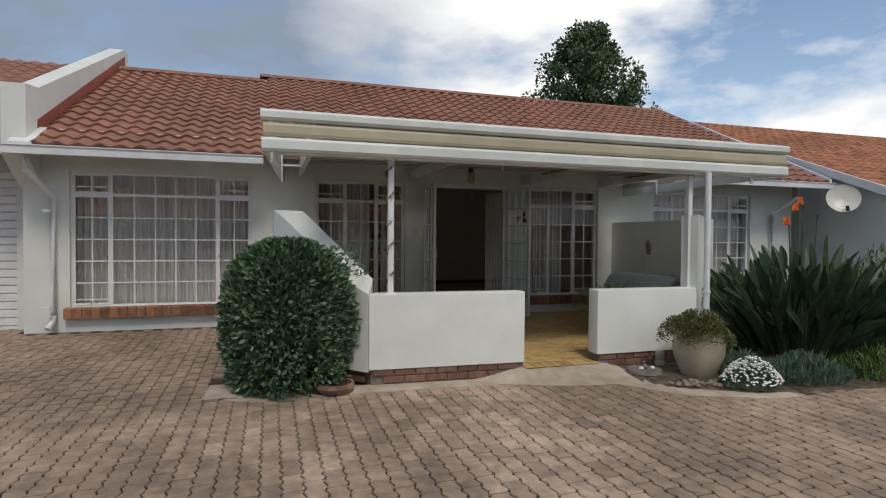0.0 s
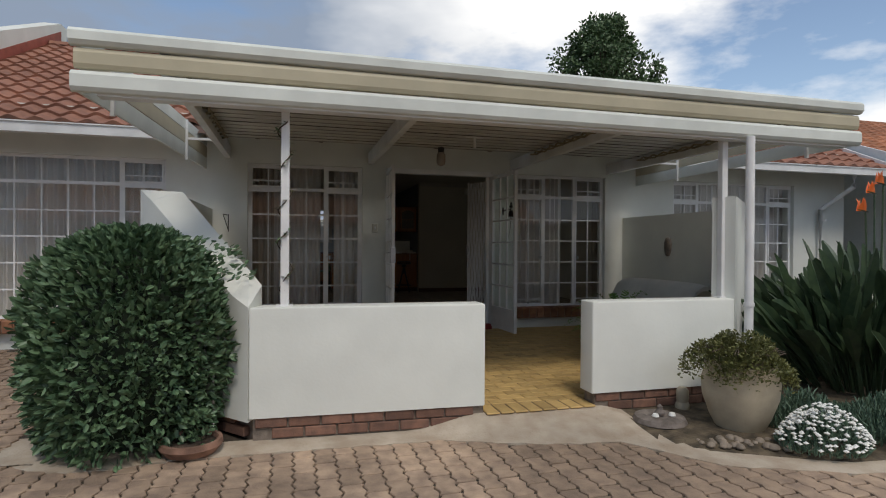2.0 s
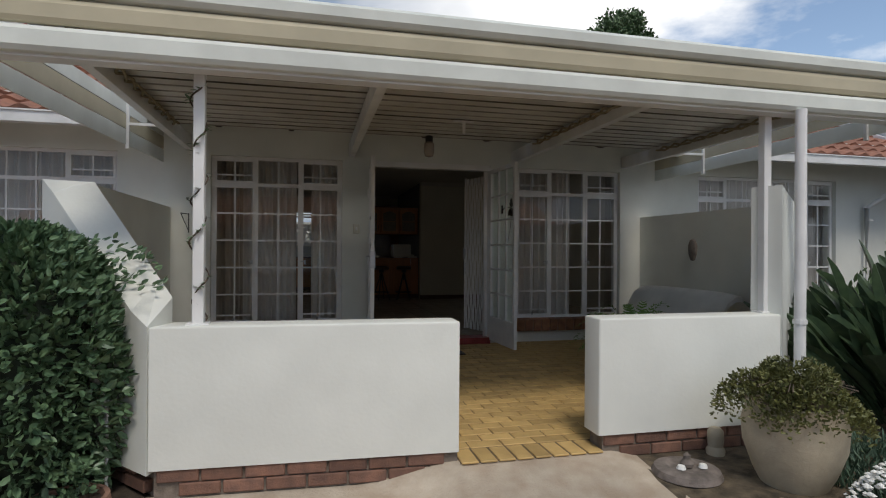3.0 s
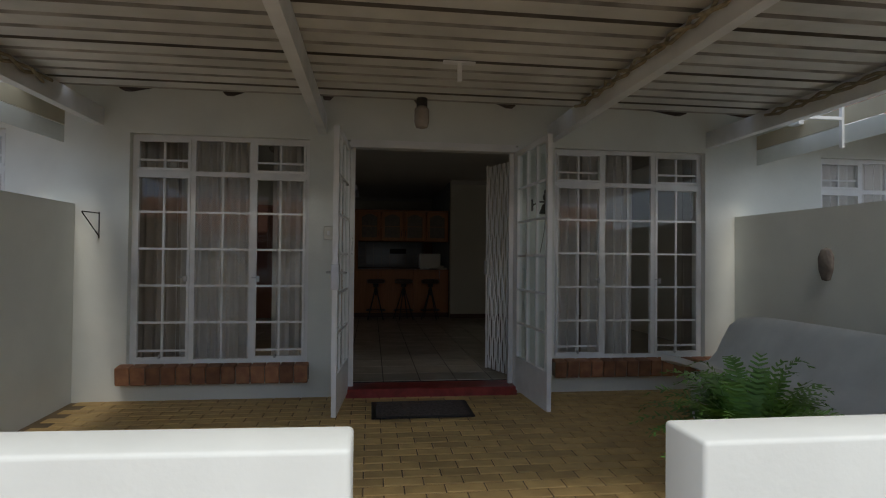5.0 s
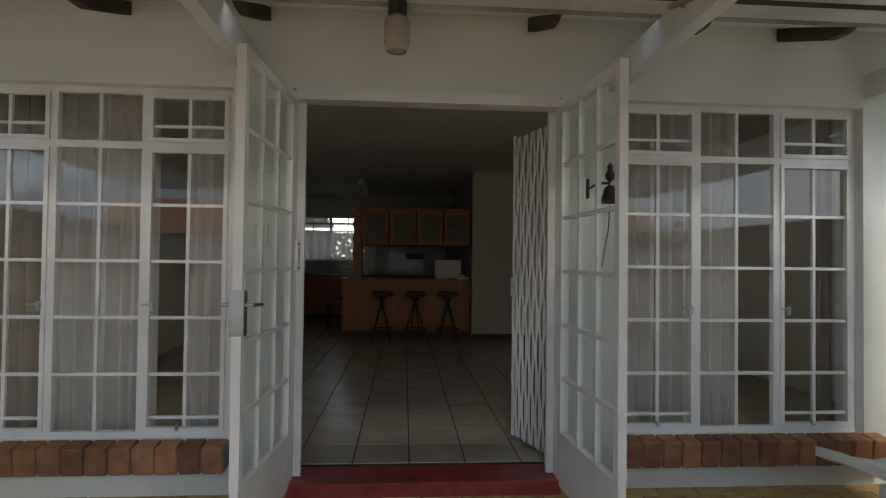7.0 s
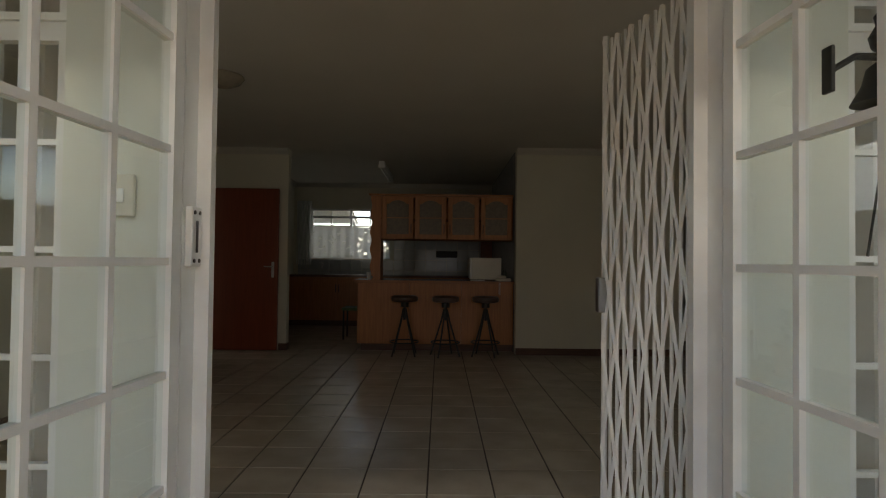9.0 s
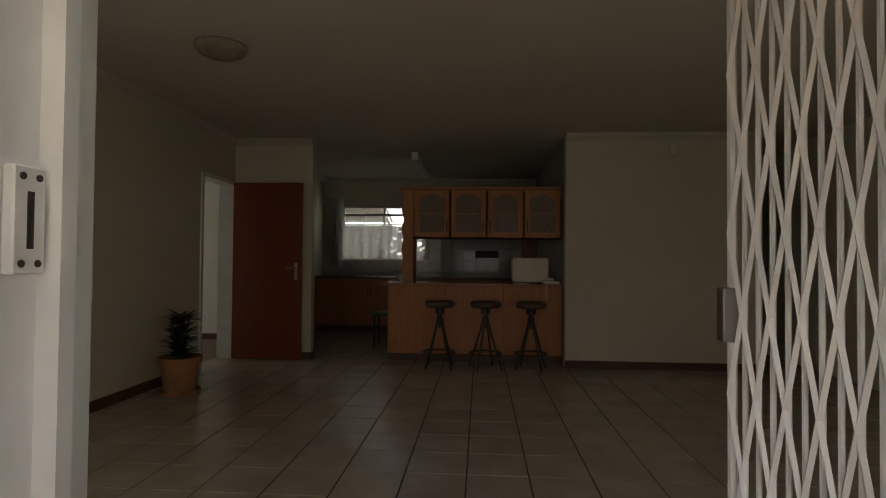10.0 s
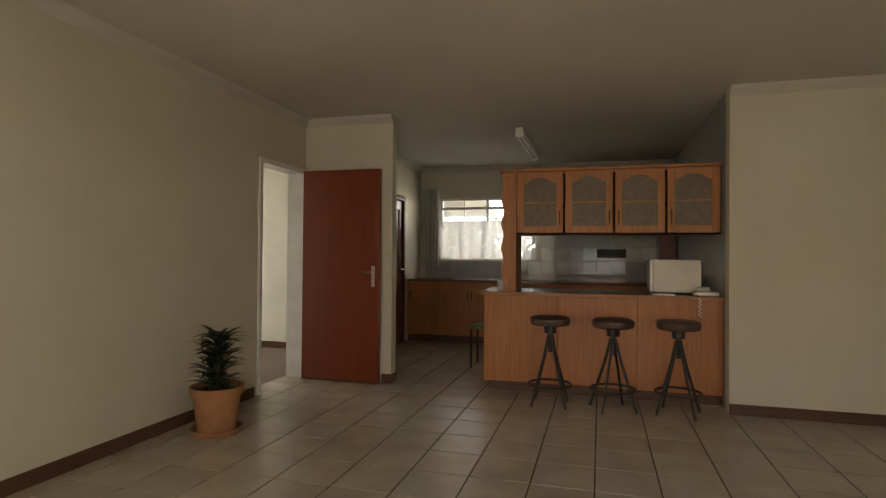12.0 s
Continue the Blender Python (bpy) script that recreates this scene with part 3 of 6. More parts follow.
# ---- expanding security gate, folded to one side ----
gate = base("security_gate", 4.035, BACK + 0.01, FLOOR, "white expanding steel trellis gate folded open", "security gate", "", 0)
gb, gl2 = Build(), Build()
GN, GLEN = 11, 0.47
gdir = Vector((-0.15, 0.46, 0)).normalized()


def gat(u, z, off=0.0):
    p = gdir * (GLEN * u)
    return (p.x + off, p.y, z)


for i in range(GN + 1):
    u = i / GN
    gb.tube([gat(u, 0.03), gat(u, 2.08)], 0.007, 6)
for j in range(10):
    za = 0.03 + j * 0.205
    for i in range(GN):
        s = 1 if (i + j) % 2 else -1
        gl2.tube([gat(i / GN, za + (0.0 if s > 0 else 0.205), -0.008), gat((i + 1) / GN, za + (0.205 if s > 0 else 0.0), -0.008)], 0.0085, 4)
gb.tube([gat(1.0, 0.02), gat(1.0, 2.1)], 0.012, 6).tube([gat(0.0, 0.02), gat(0.0, 2.1)], 0.014, 6)
put("upright", gb, WHITE, gate)
put("lattice", gl2, WHITE, gate)
put("lock", Build().box(-0.175, -0.13, 0.43, 0.475, 0.98, 1.12, 0.004), STEEL, gate, label="steel gate lock")

# ---- porch walls ----
PZ = 0.90


def low_wall(name, pts, zb, zt, label):
    bm = bmesh.new()
    bm.from_mesh(Build().prism(pts, zb, zt).mesh(name, PLASTER))
    bmesh.ops.bevel(bm, geom=[e for e in bm.edges if max(q.co.z for q in e.verts) > zt - 0.01 or abs(e.verts[0].co.z - e.verts[1].co.z) > 0.2], offset=0.014, segments=3, affect="EDGES", profile=0.5)
    bm.verts.index_update()
    return put(name, Build().raw([q.co[:] for q in bm.verts], [[q.index for q in fc.verts] for fc in bm.faces]), PLASTER, None, True, label=label, category="wall", kind="structure")


wall_l = low_wall("wall_porch_left", [(0.95, 5.60), (2.665, 5.53), (2.665, 5.73), (1.03, 5.80)], 0.125, PZ, "low white plastered porch wall on a brick base")
wall_r = low_wall("wall_porch_right", [(3.56, 5.50), (4.93, 5.50), (4.86, 5.70), (3.56, 5.70)], 0.165, PZ, "low white plastered porch wall on a brick base")
T = 1.785


def rise_l(x, y):
    return PZ + (T - PZ) * min(max((y - 5.65) / 0.95, 0), 1)


def strip(pts_out, pts_in, zb, zt):
    b = Build()
    for i in range(len(pts_out) - 1):
        q = [pts_out[i], pts_out[i + 1], pts_in[i + 1], pts_in[i]]
        b.prism(q, zb, zt)
    return b


def lerp(a, b, n):
    return [(a[0] + (b[0] - a[0]) * i / n, a[1] + (b[1] - a[1]) * i / n) for i in range(n + 1)]


put("wall_screen_left", strip(lerp((0.948, 5.602), (0.03, 6.62), 8) + [(0.03, FACE - 0.002)], lerp((1.028, 5.802), (0.26, 6.70), 8) + [(0.26, FACE - 0.002)], 0.10, rise_l), PLASTER, label="white plastered screen wall sloping down to the porch front", category="wall", kind="structure")
put("wall_screen_right", strip(lerp((4.862, 5.702), (6.18, 6.90), 8) + [(6.18, FACE - 0.002)], lerp((4.932, 5.502), (6.40, 6.82), 8) + [(6.40, FACE - 0.002)], 0.10, T), PLASTER, label="white plastered screen wall beside the garden", category="wall", kind="structure")
put("wall_base", Build().prism([(0.98, 5.63), (2.66, 5.56), (2.66, 5.72), (1.03, 5.78)], -0.05, 0.124).prism([(3.60, 5.53), (4.90, 5.53), (4.86, 5.69), (3.60, 5.69)], -0.05, 0.164).prism([(1.0, 5.66), (0.1, 6.66), (0.2, 6.72), (1.05, 5.78)], -0.05, 0.12), MORTAR, label="mortar bed of the brick wall base", category="wall", kind="structure")

# ---- canopy ----
CX0, CX1, CY0, CY1 = -0.05, 6.22, 5.47, 8.53
canopy = base("porch_canopy", (CX0 + CX1) / 2, CY0, 2.28, "flat porch canopy with white and beige metal fascia", "canopy")
ox, oy, oz = (CX0 + CX1) / 2, CY0, 2.28


SKEW = {-1: 0.24, 1: 0.15}       # the ends are not square to the front


def fascia_bits(z0, z1, bulge, material):
    """One folded strip along the front and one along each end, open behind."""
    prof = [(0.0, z0), (-bulge * 0.5, z0 + 0.006), (-bulge, z0 + 0.03), (-bulge, z1 - 0.03), (-bulge * 0.5, z1 - 0.006), (0.0, z1), (0.012, z1), (0.012, z0)]
    put("fascia_strip", Build().slab(prof, 0, CX0 - ox - bulge, CX1 - ox + bulge), material, canopy)
    n = len(prof)
    for sx, edge in ((-1, CX0), (1, CX1)):
        vs = [(edge - ox - sx * p, 0.014, q) for p, q in prof] + [(edge - ox - sx * p + SKEW[sx], 3.58, q) for p, q in prof]
        put("fascia_strip", Build().raw(vs, [tuple(range(n)), tuple(range(n, 2 * n))] + [(i, (i + 1) % n, n + (i + 1) % n, n + i) for i in range(n)]), material, canopy)


fascia_bits(0.0, 0.137, 0.035, FASCIA_W)
fascia_bits(0.147, 0.278, 0.02, FASCIA_B)
fascia_bits(0.287, 0.40, 0.045, FASCIA_W)
# hangers and stubs that carry the end strips
hang = Build()
for sx, edge, bx in ((-1, CX0, 0.44), (1, CX1, 5.92)):
    for y in (0.5, 2.55):
        x = edge - ox + SKEW[sx] * y / 3.58 - sx * 0.02
        hang.box(x - 0.014, x + 0.014, y - 0.014, y + 0.014, -0.035, 0.395)
        hang.box(min(x, bx - ox), max(x, bx - ox), y - 0.012, y + 0.012, 0.18, 0.204)
put("hanger", hang, WHITE_METAL, canopy)
rib = Build()
pts = []
sheet_n = int((CY1 - CY0 - 0.05) / 0.176)
for k in range(sheet_n):
    y0, h = 0.03 + k * 0.176, 0.09 if k % 4 == 3 else 0.04
    for dy, dz in ((0, 0), (0.06, 0.003), (0.128, 0), (0.137, h), (0.163, h), (0.1759, 0)):
        pts.append((y0 + dy, 0.318 + dz))
SX0, SX1 = 0.41 - ox, 5.95 - ox
vs = [(SX0, y, z) for y, z in pts] + [(SX1, y, z) for y, z in pts]
n = len(pts)
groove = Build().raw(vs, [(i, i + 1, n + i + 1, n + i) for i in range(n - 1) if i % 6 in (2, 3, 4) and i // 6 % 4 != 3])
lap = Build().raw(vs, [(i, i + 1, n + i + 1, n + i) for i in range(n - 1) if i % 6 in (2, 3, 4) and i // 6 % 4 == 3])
rib.raw(vs, [(i, i + 1, n + i + 1, n + i) for i in range(n - 1) if i % 6 not in (2, 3, 4)])
rib.raw([(x, y, z + 0.004) for x, y, z in vs], [(n + i, n + i + 1, i + 1, i) for i in range(n - 1)])
put("roof_sheet", rib, SHEET, canopy)
put("lap_joint", lap, SHEET_LAP, canopy, label="lap joint between two sheets, coloured dark as its overlap shadow")
put("groove", groove, SHEET_GROOVE, canopy, label="darker groove between the sheet pans")
bm2 = Build()
for bx in (0.44, 2.27, 4.34, 5.92):
    x = bx - ox
    bm2.box(x - 0.035, x + 0.035, 0.013, FACE - oy, 0.165, 0.175).box(x - 0.035, x - 0.029, 0.013, FACE - oy, 0.175, 0.305).box(x + 0.029, x + 0.035, 0.013, FACE - oy, 0.175, 0.305).box(x - 0.035, x + 0.035, 0.013, FACE - oy, 0.305, 0.314)
put("beam", bm2, WHITE_METAL, canopy)
put("purlin", Build().box(CX0 - ox + 0.1, CX1 - ox - 0.1, 0.013, 0.115, -0.012, 0.10), WHITE_METAL, canopy)
rp = Build()
r = random.Random(4)
for bx in (0.50, 4.27, 5.86):
    x = bx - ox
    for k in range(2):
        path = [(x + 0.03 * math.sin(i * 1.7 + k * 3), 0.25 + i * 0.11, 0.265 + 0.02 * math.cos(i * 1.7 + k * 3)) for i in range(24)]
        rp.tube(path, 0.012, 5)
put("climber_stem", rp, mat("dry_stem", (0.33, 0.28, 0.19), 0.9, 0.2, 20, 0.3), canopy, label="dry climbing stems wound along the beams")
put("tee_bracket", Build().box(3.13 - ox, 3.33 - ox, 2.05, 2.09, 0.285, 0.297).box(3.22 - ox, 3.245 - ox, 2.05, 2.075, 0.17, 0.285), WHITE, canopy, label="white tee-shaped hanging bracket")

for px, py in ((1.19, 5.68), (4.90, 5.62)):
    p = base("porch_post", px, py, PZ - 0.002, "square white steel post on the porch wall", "post", "porch posts")
    put("shaft", Build().box(-0.03, 0.03, -0.03, 0.03, 0, 1.44, 0.004), WHITE, p)
    put("foot_plate", Build().box(-0.06, 0.06, -0.045, 0.045, 0, 0.012), WHITE, p)


def pipe(name, pts, r, label, brackets):
    d = base(name, *pts[-1][:2], 0, label, "downpipe", "downpipes")
    o = Vector((*pts[-1][:2], 0))
    put("pipe", Build().tube([Vector(p) - o for p in pts], r, 12), WHITE, d, True)
    b = Build()
    for z in brackets:
        b.tube([(0, 0, z), (0, 0, z + 0.03)], r + 0.008, 12)
    put("collar", b, WHITE, d)
    return d


pipe("downpipe", [(5.02, 5.44, 2.29), (5.02, 5.44, 1.0), (5.02, 5.44, 0.06)], 0.036, "white round downpipe at the porch corner", [0.84])
pipe("downpipe", [(-3.1, 8.62, 2.54), (-3.1, 8.62, 2.36), (-2.92, 9.04, 2.02), (-2.92, 9.06, 0.35), (-2.92, 9.04, 0.26), (-2.96, 8.94, 0.17)], 0.04, "white round downpipe at the house corner", [0.45, 1.8])
pipe("downpipe", [(10.2, 8.62, 2.54), (10.2, 8.62, 2.36), (10.0, 9.05, 2.0), (10.0, 9.05, 0.3), (10.0, 9.0, 0.2)], 0.04, "white round downpipe below the gutter", [1.8])

# ---- house roof ----
ang = math.atan2(RIDGE_Z - EAVE_Z, RIDGE_Y - EAVE_Y)
LEFT_END, DROP = -0.1, 0.42
roof_house = put("roof", Build().raw([(-3.12, EAVE_Y - 0.02, EAVE_Z - 0.03), (10.9, EAVE_Y - 0.02, EAVE_Z - 0.03), (10.9, RIDGE_Y, RIDGE_Z - 0.03), (LEFT_END, RIDGE_Y, RIDGE_Z - 0.03), (LEFT_END, EAVE_Y - 0.02, EAVE_Z - 0.03), (-3.12, RIDGE_Y - 0.5, RIDGE_Z - 0.27), (LEFT_END, RIDGE_Y - 0.5, RIDGE_Z - 0.27), (-3.12, RIDGE_Y + 5.3, EAVE_Z - 0.03), (10.9, RIDGE_Y + 5.3, EAVE_Z - 0.03), (LEFT_END, RIDGE_Y + 5.3, EAVE_Z - 0.03)], [(4, 1, 2, 3), (0, 4, 6, 5), (3, 2, 8, 9), (5, 6, 9, 7), (6, 3, 9)]), mat("roof_underlay", (0.10, 0.06, 0.045), 0.9), label="pitched roof of weathered red concrete tiles", category="roof", kind="structure")
rf = Build()
for k in range(19):
    x = -2.95 + k * 0.755
    rf.slab([(FACE - 0.002, 2.775), (FACE - 0.002, 2.85), (8.56, 2.66), (8.56, 2.648), (8.63, 2.625), (8.73, 2.632)], 0, x - 0.025, x + 0.025)
put("rafter_end", rf, DARK_WOOD, label="dark stained rafter ends under the eave", category="rafter", kind="structure")
put("soffit", Build().raw([(-3.12, 8.56, 2.63), (10.9, 8.56, 2.63), (10.9, FACE, 2.86), (-3.12, FACE, 2.86)], [(0, 1, 2, 3)]), WHITE_METAL, label="white boarding under the eave", category="soffit", kind="structure")
for gx0, gx1 in ((-3.3, -0.11), (6.28, 10.95)):
    gt = base("gutter", (gx0 + gx1) / 2, EAVE_Y - 0.06, 2.53, "white box gutter along the eave", "gutter", "gutters")
    h = (gx1 - gx0) / 2
    prof = [(-0.055, 0.0), (0.05, 0.0), (0.05, 0.115), (0.045, 0.115), (0.045, 0.006), (-0.048, 0.006), (-0.055, 0.10), (-0.075, 0.105), (-0.075, 0.118), (-0.06, 0.118)]
    put("trough", Build().slab(prof, 0, -h, h), WHITE_METAL, gt)
    put("end_cap", Build().box(-h - 0.004, -h, -0.07, 0.05, 0, 0.118).box(h, h + 0.004, -0.07, 0.05, 0, 0.118), WHITE_METAL, gt)

# stepped parapet between the houses
pp = Build().slab([(8.62, 2.55), (8.62, 3.47), (9.05, 3.52), (RIDGE_Y, 5.55), (RIDGE_Y + 0.3, 5.55), (RIDGE_Y + 0.3, 2.0), (9.4, 2.0)], 0, -3.36, -3.08)
put("wall_parapet", pp, PLASTER, label="white plastered parapet wall between two roofs", category="parapet", kind="structure")
put("trim_parapet", Build().slab([(8.50, 2.64), (8.50, 2.69), (9.05, 2.98), (9.05, 2.93)], 0, -3.25, -2.98), WHITE, label="white verge cap at the foot of the parapet", category="verge", kind="structure")
put("trim_flashing", Build().slab([(9.0, 2.89), (9.0, 3.07), (RIDGE_Y, 5.40), (RIDGE_Y, 5.22)], 0, -3.08, -3.066), FLASH, label="red painted flashing along the parapet", category="flashing", kind="structure")
put("trim_verge", Build().slab([(8.5, 2.62), (8.5, 2.73), (RIDGE_Y, 5.32), (RIDGE_Y, 5.2)], 0, 10.88, 10.93), WHITE, label="white verge board at the roof end", category="verge", kind="structure")
put("wall_gable_east", Build().slab([(9.2, 2.98), (18.3, 2.98), (RIDGE_Y, 5.15)], 0, 10.4, 10.6), PLASTER, label="white plastered gable", category="wall", kind="structure")

# ---- garage next door ----
nb = base("neighbour_garage", -5.6, 9.45, 0.1, "white garage next door with a ribbed door and red tiled roof", "house")
b = Build()
b.box(-2.5, -1.9, 0, 0.22, -0.1, 2.55).box(-1.9, 2.24, 0, 0.22, 2.3, 2.55).box(2.10, 2.24, 0, 0.22, -0.1, 2.3).box(-2.5, 2.24, 0.22, 6, -0.1, 2.4)
put("wall", b, PLASTER, nb)
slats = Build().box(-1.9, 2.10, 0.12, 0.2, -0.08, 2.3)
for k in range(20):
    slats.box(-1.9, 2.10, 0.085, 0.12, -0.06 + k * 0.118, 0.045 + k * 0.118, 0.006)
put("garage_door", slats, WHITE, nb, label="white ribbed roll-up door")
rb = Build()
for k in range(17):
    y0, z0 = -0.75 + k * 0.33, 2.52 + k * 0.155
    pr = [(x * 0.075, 0.022 * math.sin(x * math.pi / 2)) for x in range(-40, 31)]
    m = len(pr)
    v0 = [(x, y0, z0 + h + 0.03) for x, h in pr] + [(x, y0 + 0.36, z0 + 0.17 + h) for x, h in pr] + [(x, y0, z0 + h) for x, h in pr]
    rb.raw(v0, [(i, i + 1, m + i + 1, m + i) for i in range(m - 1)] + [(2 * m + i, 2 * m + i + 1, i + 1, i) for i in range(m - 1)])
put("roof", rb, TILE_ROOF, nb)
put("gutter", Build().box(-3, 2.24, -0.82, -0.72, 2.44, 2.55), WHITE, nb)
put("verge", Build().slab([(1.5, 3.50), (1.5, 3.62), (3.2, 4.42), (3.2, 4.3)], 0, 1.9, 2.2), WHITE, nb)

# ---- house on the garden side ----
nh = base("neighbour_house", 11.3, 8.5, 0.0, "white neighbouring house with an orange-red tiled roof", "house")
NEY, NEZ, NRY, NRZ = -1.9, 2.0, 5.5, 5.05
put("wall", Build().slab([(-1.3, -0.1), (9.7, -0.1), (9.7, 2.6), (NRY, 4.8), (-1.3, 2.2)], 0, 0.05, 0.3).box(0.3, 12, -1.3, -1.1, -0.1, 2.3), PLASTER, nh)
rb = Build()
steps = 24
for k in range(steps):
    u0, u1 = k / steps, (k + 1.08) / steps
    y0, z0 = NEY + (NRY - NEY) * u0, NEZ + (NRZ - NEZ) * u0
    y1, z1 = NEY + (NRY - NEY) * u1, NEZ + (NRZ - NEZ) * u1
    pr = [(x * 0.075, 0.022 * math.sin(x * math.pi / 2)) for x in range(-2, 180)]
    m = len(pr)
    v0 = [(x, y0, z0 + h + 0.035) for x, h in pr] + [(x, y1, z1 + h) for x, h in pr] + [(x, y0, z0 + h) for x, h in pr]
    rb.raw(v0, [(i, i + 1, m + i + 1, m + i) for i in range(m - 1)] + [(2 * m + i, 2 * m + i + 1, i + 1, i) for i in range(m - 1)])
put("roof", rb, TILE_ROOF_N, nh)
put("verge", Build().slab([(NEY - 0.05, NEZ - 0.08), (NEY - 0.05, NEZ + 0.09), (NRY, NRZ + 0.1), (NRY, NRZ - 0.08)], 0, -0.2, -0.14), WHITE, nh, label="white verge board")

# ---- living room and kitchen ----
# passage doorway frame and the open wooden door
put("door_1", Build().box(0.12, 0.30, 13.99, 14.03, FLOOR, 2.33).box(0.12, 0.30, 14.73, 14.77, FLOOR, 2.33).box(0.12, 0.30, 14.03, 14.73, 2.285, 2.33), WHITE, label="white steel door frame to the passage", category="door frame", kind="structure")
dr = base("wooden_door", 0.31, 14.75, FLOOR + 0.01, "reddish brown flush wooden door standing open", "door")
put("leaf", Build().box(0, 0.83, -0.045, -0.003, 0, 2.075, 0.003), DOOR_WOOD, dr)
hd = Build().box(0.75, 0.785, -0.05, -0.045, 0.93, 1.13, 0.002)
hd.tube([(0.767, -0.05, 1.07), (0.767, -0.095, 1.07), (0.67, -0.10, 1.07)], 0.008, 8)
put("handle", hd, STEEL, dr, label="steel lever handle")
kd = base("kitchen_door", 0.42, 16.87, FLOOR, "dark wooden kitchen door with a glazed top half", "door")
put("leaf", Build().box(-0.02, 0.02, -0.38, 0.38, 0, 0.95).box(-0.02, 0.02, -0.38, -0.28, 0.95, 2.02).box(-0.02, 0.02, 0.28, 0.38, 0.95, 2.02).box(-0.02, 0.02, -0.28, 0.28, 1.9, 2.02), DOOR_WOOD, kd)
put("pane", Build().box(-0.003, 0.003, -0.28, 0.28, 0.95, 1.9), GLASS_SMOKE, kd)
put("frame", Build().box(-0.03, 0.055, -0.435, -0.385, 0, 2.09).box(-0.03, 0.055, 0.385, 0.435, 0, 2.09).box(-0.03, 0.055, -0.385, 0.385, 2.03, 2.09), SKIRT, kd)
put("handle", Build().tube([(0.02, 0.33, 1.05), (0.07, 0.33, 1.05), (0.075, 0.23, 1.05)], 0.009, 8), STEEL, kd)

# breakfast counter
bc = base("breakfast_counter", 3.17, 14.83, FLOOR, "oak-veneered breakfast counter with a dark polished top", "counter")
put("plinth", Build().box(-0.97, 1.02, 0.04, 0.5, 0, 0.09), SKIRT, bc)
for k in range(3):
    put("panel", Build().box(-1.02 + k * 0.68, -1.02 + (k + 1) * 0.68 - 0.003, 0.0, 0.55, 0.09, 0.885, 0.002), CAB_WOOD, bc)
put("top", Build().box(-1.07, 1.02, -0.06, 0.64, 0.885, 0.92, 0.006), COUNTER, bc)
put("edge_trim", Build().box(-1.072, 1.02, -0.066, -0.06, 0.887, 0.918), CAB_WOOD_H, bc)

# glazed wall units above the counter
wu = base("glazed_wall_unit", 3.31, 14.87, 1.67, "oak kitchen wall unit with four arched glass doors", "cabinet")
X0, X1, UH = -0.87, 0.87, 0.58
put("body", Build().box(X0, X1, 0.02, 0.04, 0, 0.02).box(X0, X1, 0.02, 0.36, 0.0, 0.022).box(X0, X1, 0.02, 0.36, UH - 0.022, UH).box(X0, X0 + 0.02, 0.02, 0.36, 0.022, UH - 0.022).box(X1 - 0.02, X1, 0.02, 0.36, 0.022, UH - 0.022).box(X0 + 0.02, X1 - 0.02, 0.345, 0.36, 0.022, UH - 0.022), CAB_WOOD_H, wu)
put("shelf", Build().box(X0 + 0.02, X1 - 0.02, 0.05, 0.34, 0.27, 0.285), CAB_WOOD_H, wu)
put("crown", Build().box(X0 - 0.16, X1 + 0.0, -0.03, 0.38, UH, UH + 0.025, 0.004), CAB_WOOD_H, wu)
DW = 0.425


def arch_door(k):
    x0 = X0 + 0.012 + k * 0.4345
    x1 = x0 + DW - 0.022 + 0.012
    d = new("door", Build().mesh("door", CAB_WOOD))
    b = Build()
    z0, z1, st = 0.012, UH - 0.012, 0.062
    b.box(x0, x0 + st, 0.0, 0.02, z0, z1, 0.003).box(x1 - st, x1, 0.0, 0.02, z0, z1, 0.003).box(x0 + st, x1 - st, 0.001, 0.019, z0, z0 + st)
    n = 14
    lo = []
    for i in range(n + 1):
        u = i / n
        s = max(0.0, math.sin(math.pi * min(max((u - 0.12) / 0.76, 0), 1)))
        lo.append((x0 + st + (x1 - x0 - 2 * st) * u, z1 - 0.095 + 0.05 * s ** 0.6))
    for (xa, za), (xb, zb) in zip(lo, lo[1:]):
        b.raw([(xa, 0.001, za), (xb, 0.001, zb), (xb, 0.001, z1), (xa, 0.001, z1), (xa, 0.019, za), (xb, 0.019, zb), (xb, 0.019, z1), (xa, 0.019, z1)], [(0, 1, 2, 3), (7, 6, 5, 4), (0, 4, 5, 1), (3, 2, 6, 7)])
    d.data = b.mesh("door", CAB_WOOD)
    d.parent = wu
    put("pane", Build().box(x0 + st - 0.004, x1 - st + 0.004, 0.009, 0.013, z0 + st - 0.004, z1 - 0.04), GLASS_SMOKE, d, label="patterned amber glass")
    put("rail", Build().box(x0 + st, x1 - st, 0.003, 0.009, 0.285, 0.297), CAB_WOOD_H, d)
    hx = x1 - 0.03 if k in (0, 1) else x0 + 0.03
    put("handle", Build().tube([(hx, 0.0, 0.09), (hx, -0.022, 0.10), (hx, -0.022, 0.20), (hx, 0.0, 0.21)], 0.006, 6), BLACK, d, label="black bow handle")


for k in range(4):
    arch_door(k)
post = Build()
wv = []
for i in range(41):
    z = i / 40
    wv.append((-0.065 + 0.012 * math.sin(z * 31) * (1 if z < 0.93 else 0.2) + (0.03 if 0.0 < z < 0.04 else 0), 1.135 * z))
zz = [(0.065, 0.0)] + [(0.065, 1.135)]
post.slab([zz[0], zz[1]] + wv[::-1], 1, 0, 0.36)
pq = base("carved_post", 2.375, 14.87, FLOOR + 0.92, "oak end panel with a wavy carved edge between counter and cabinet", "panel")
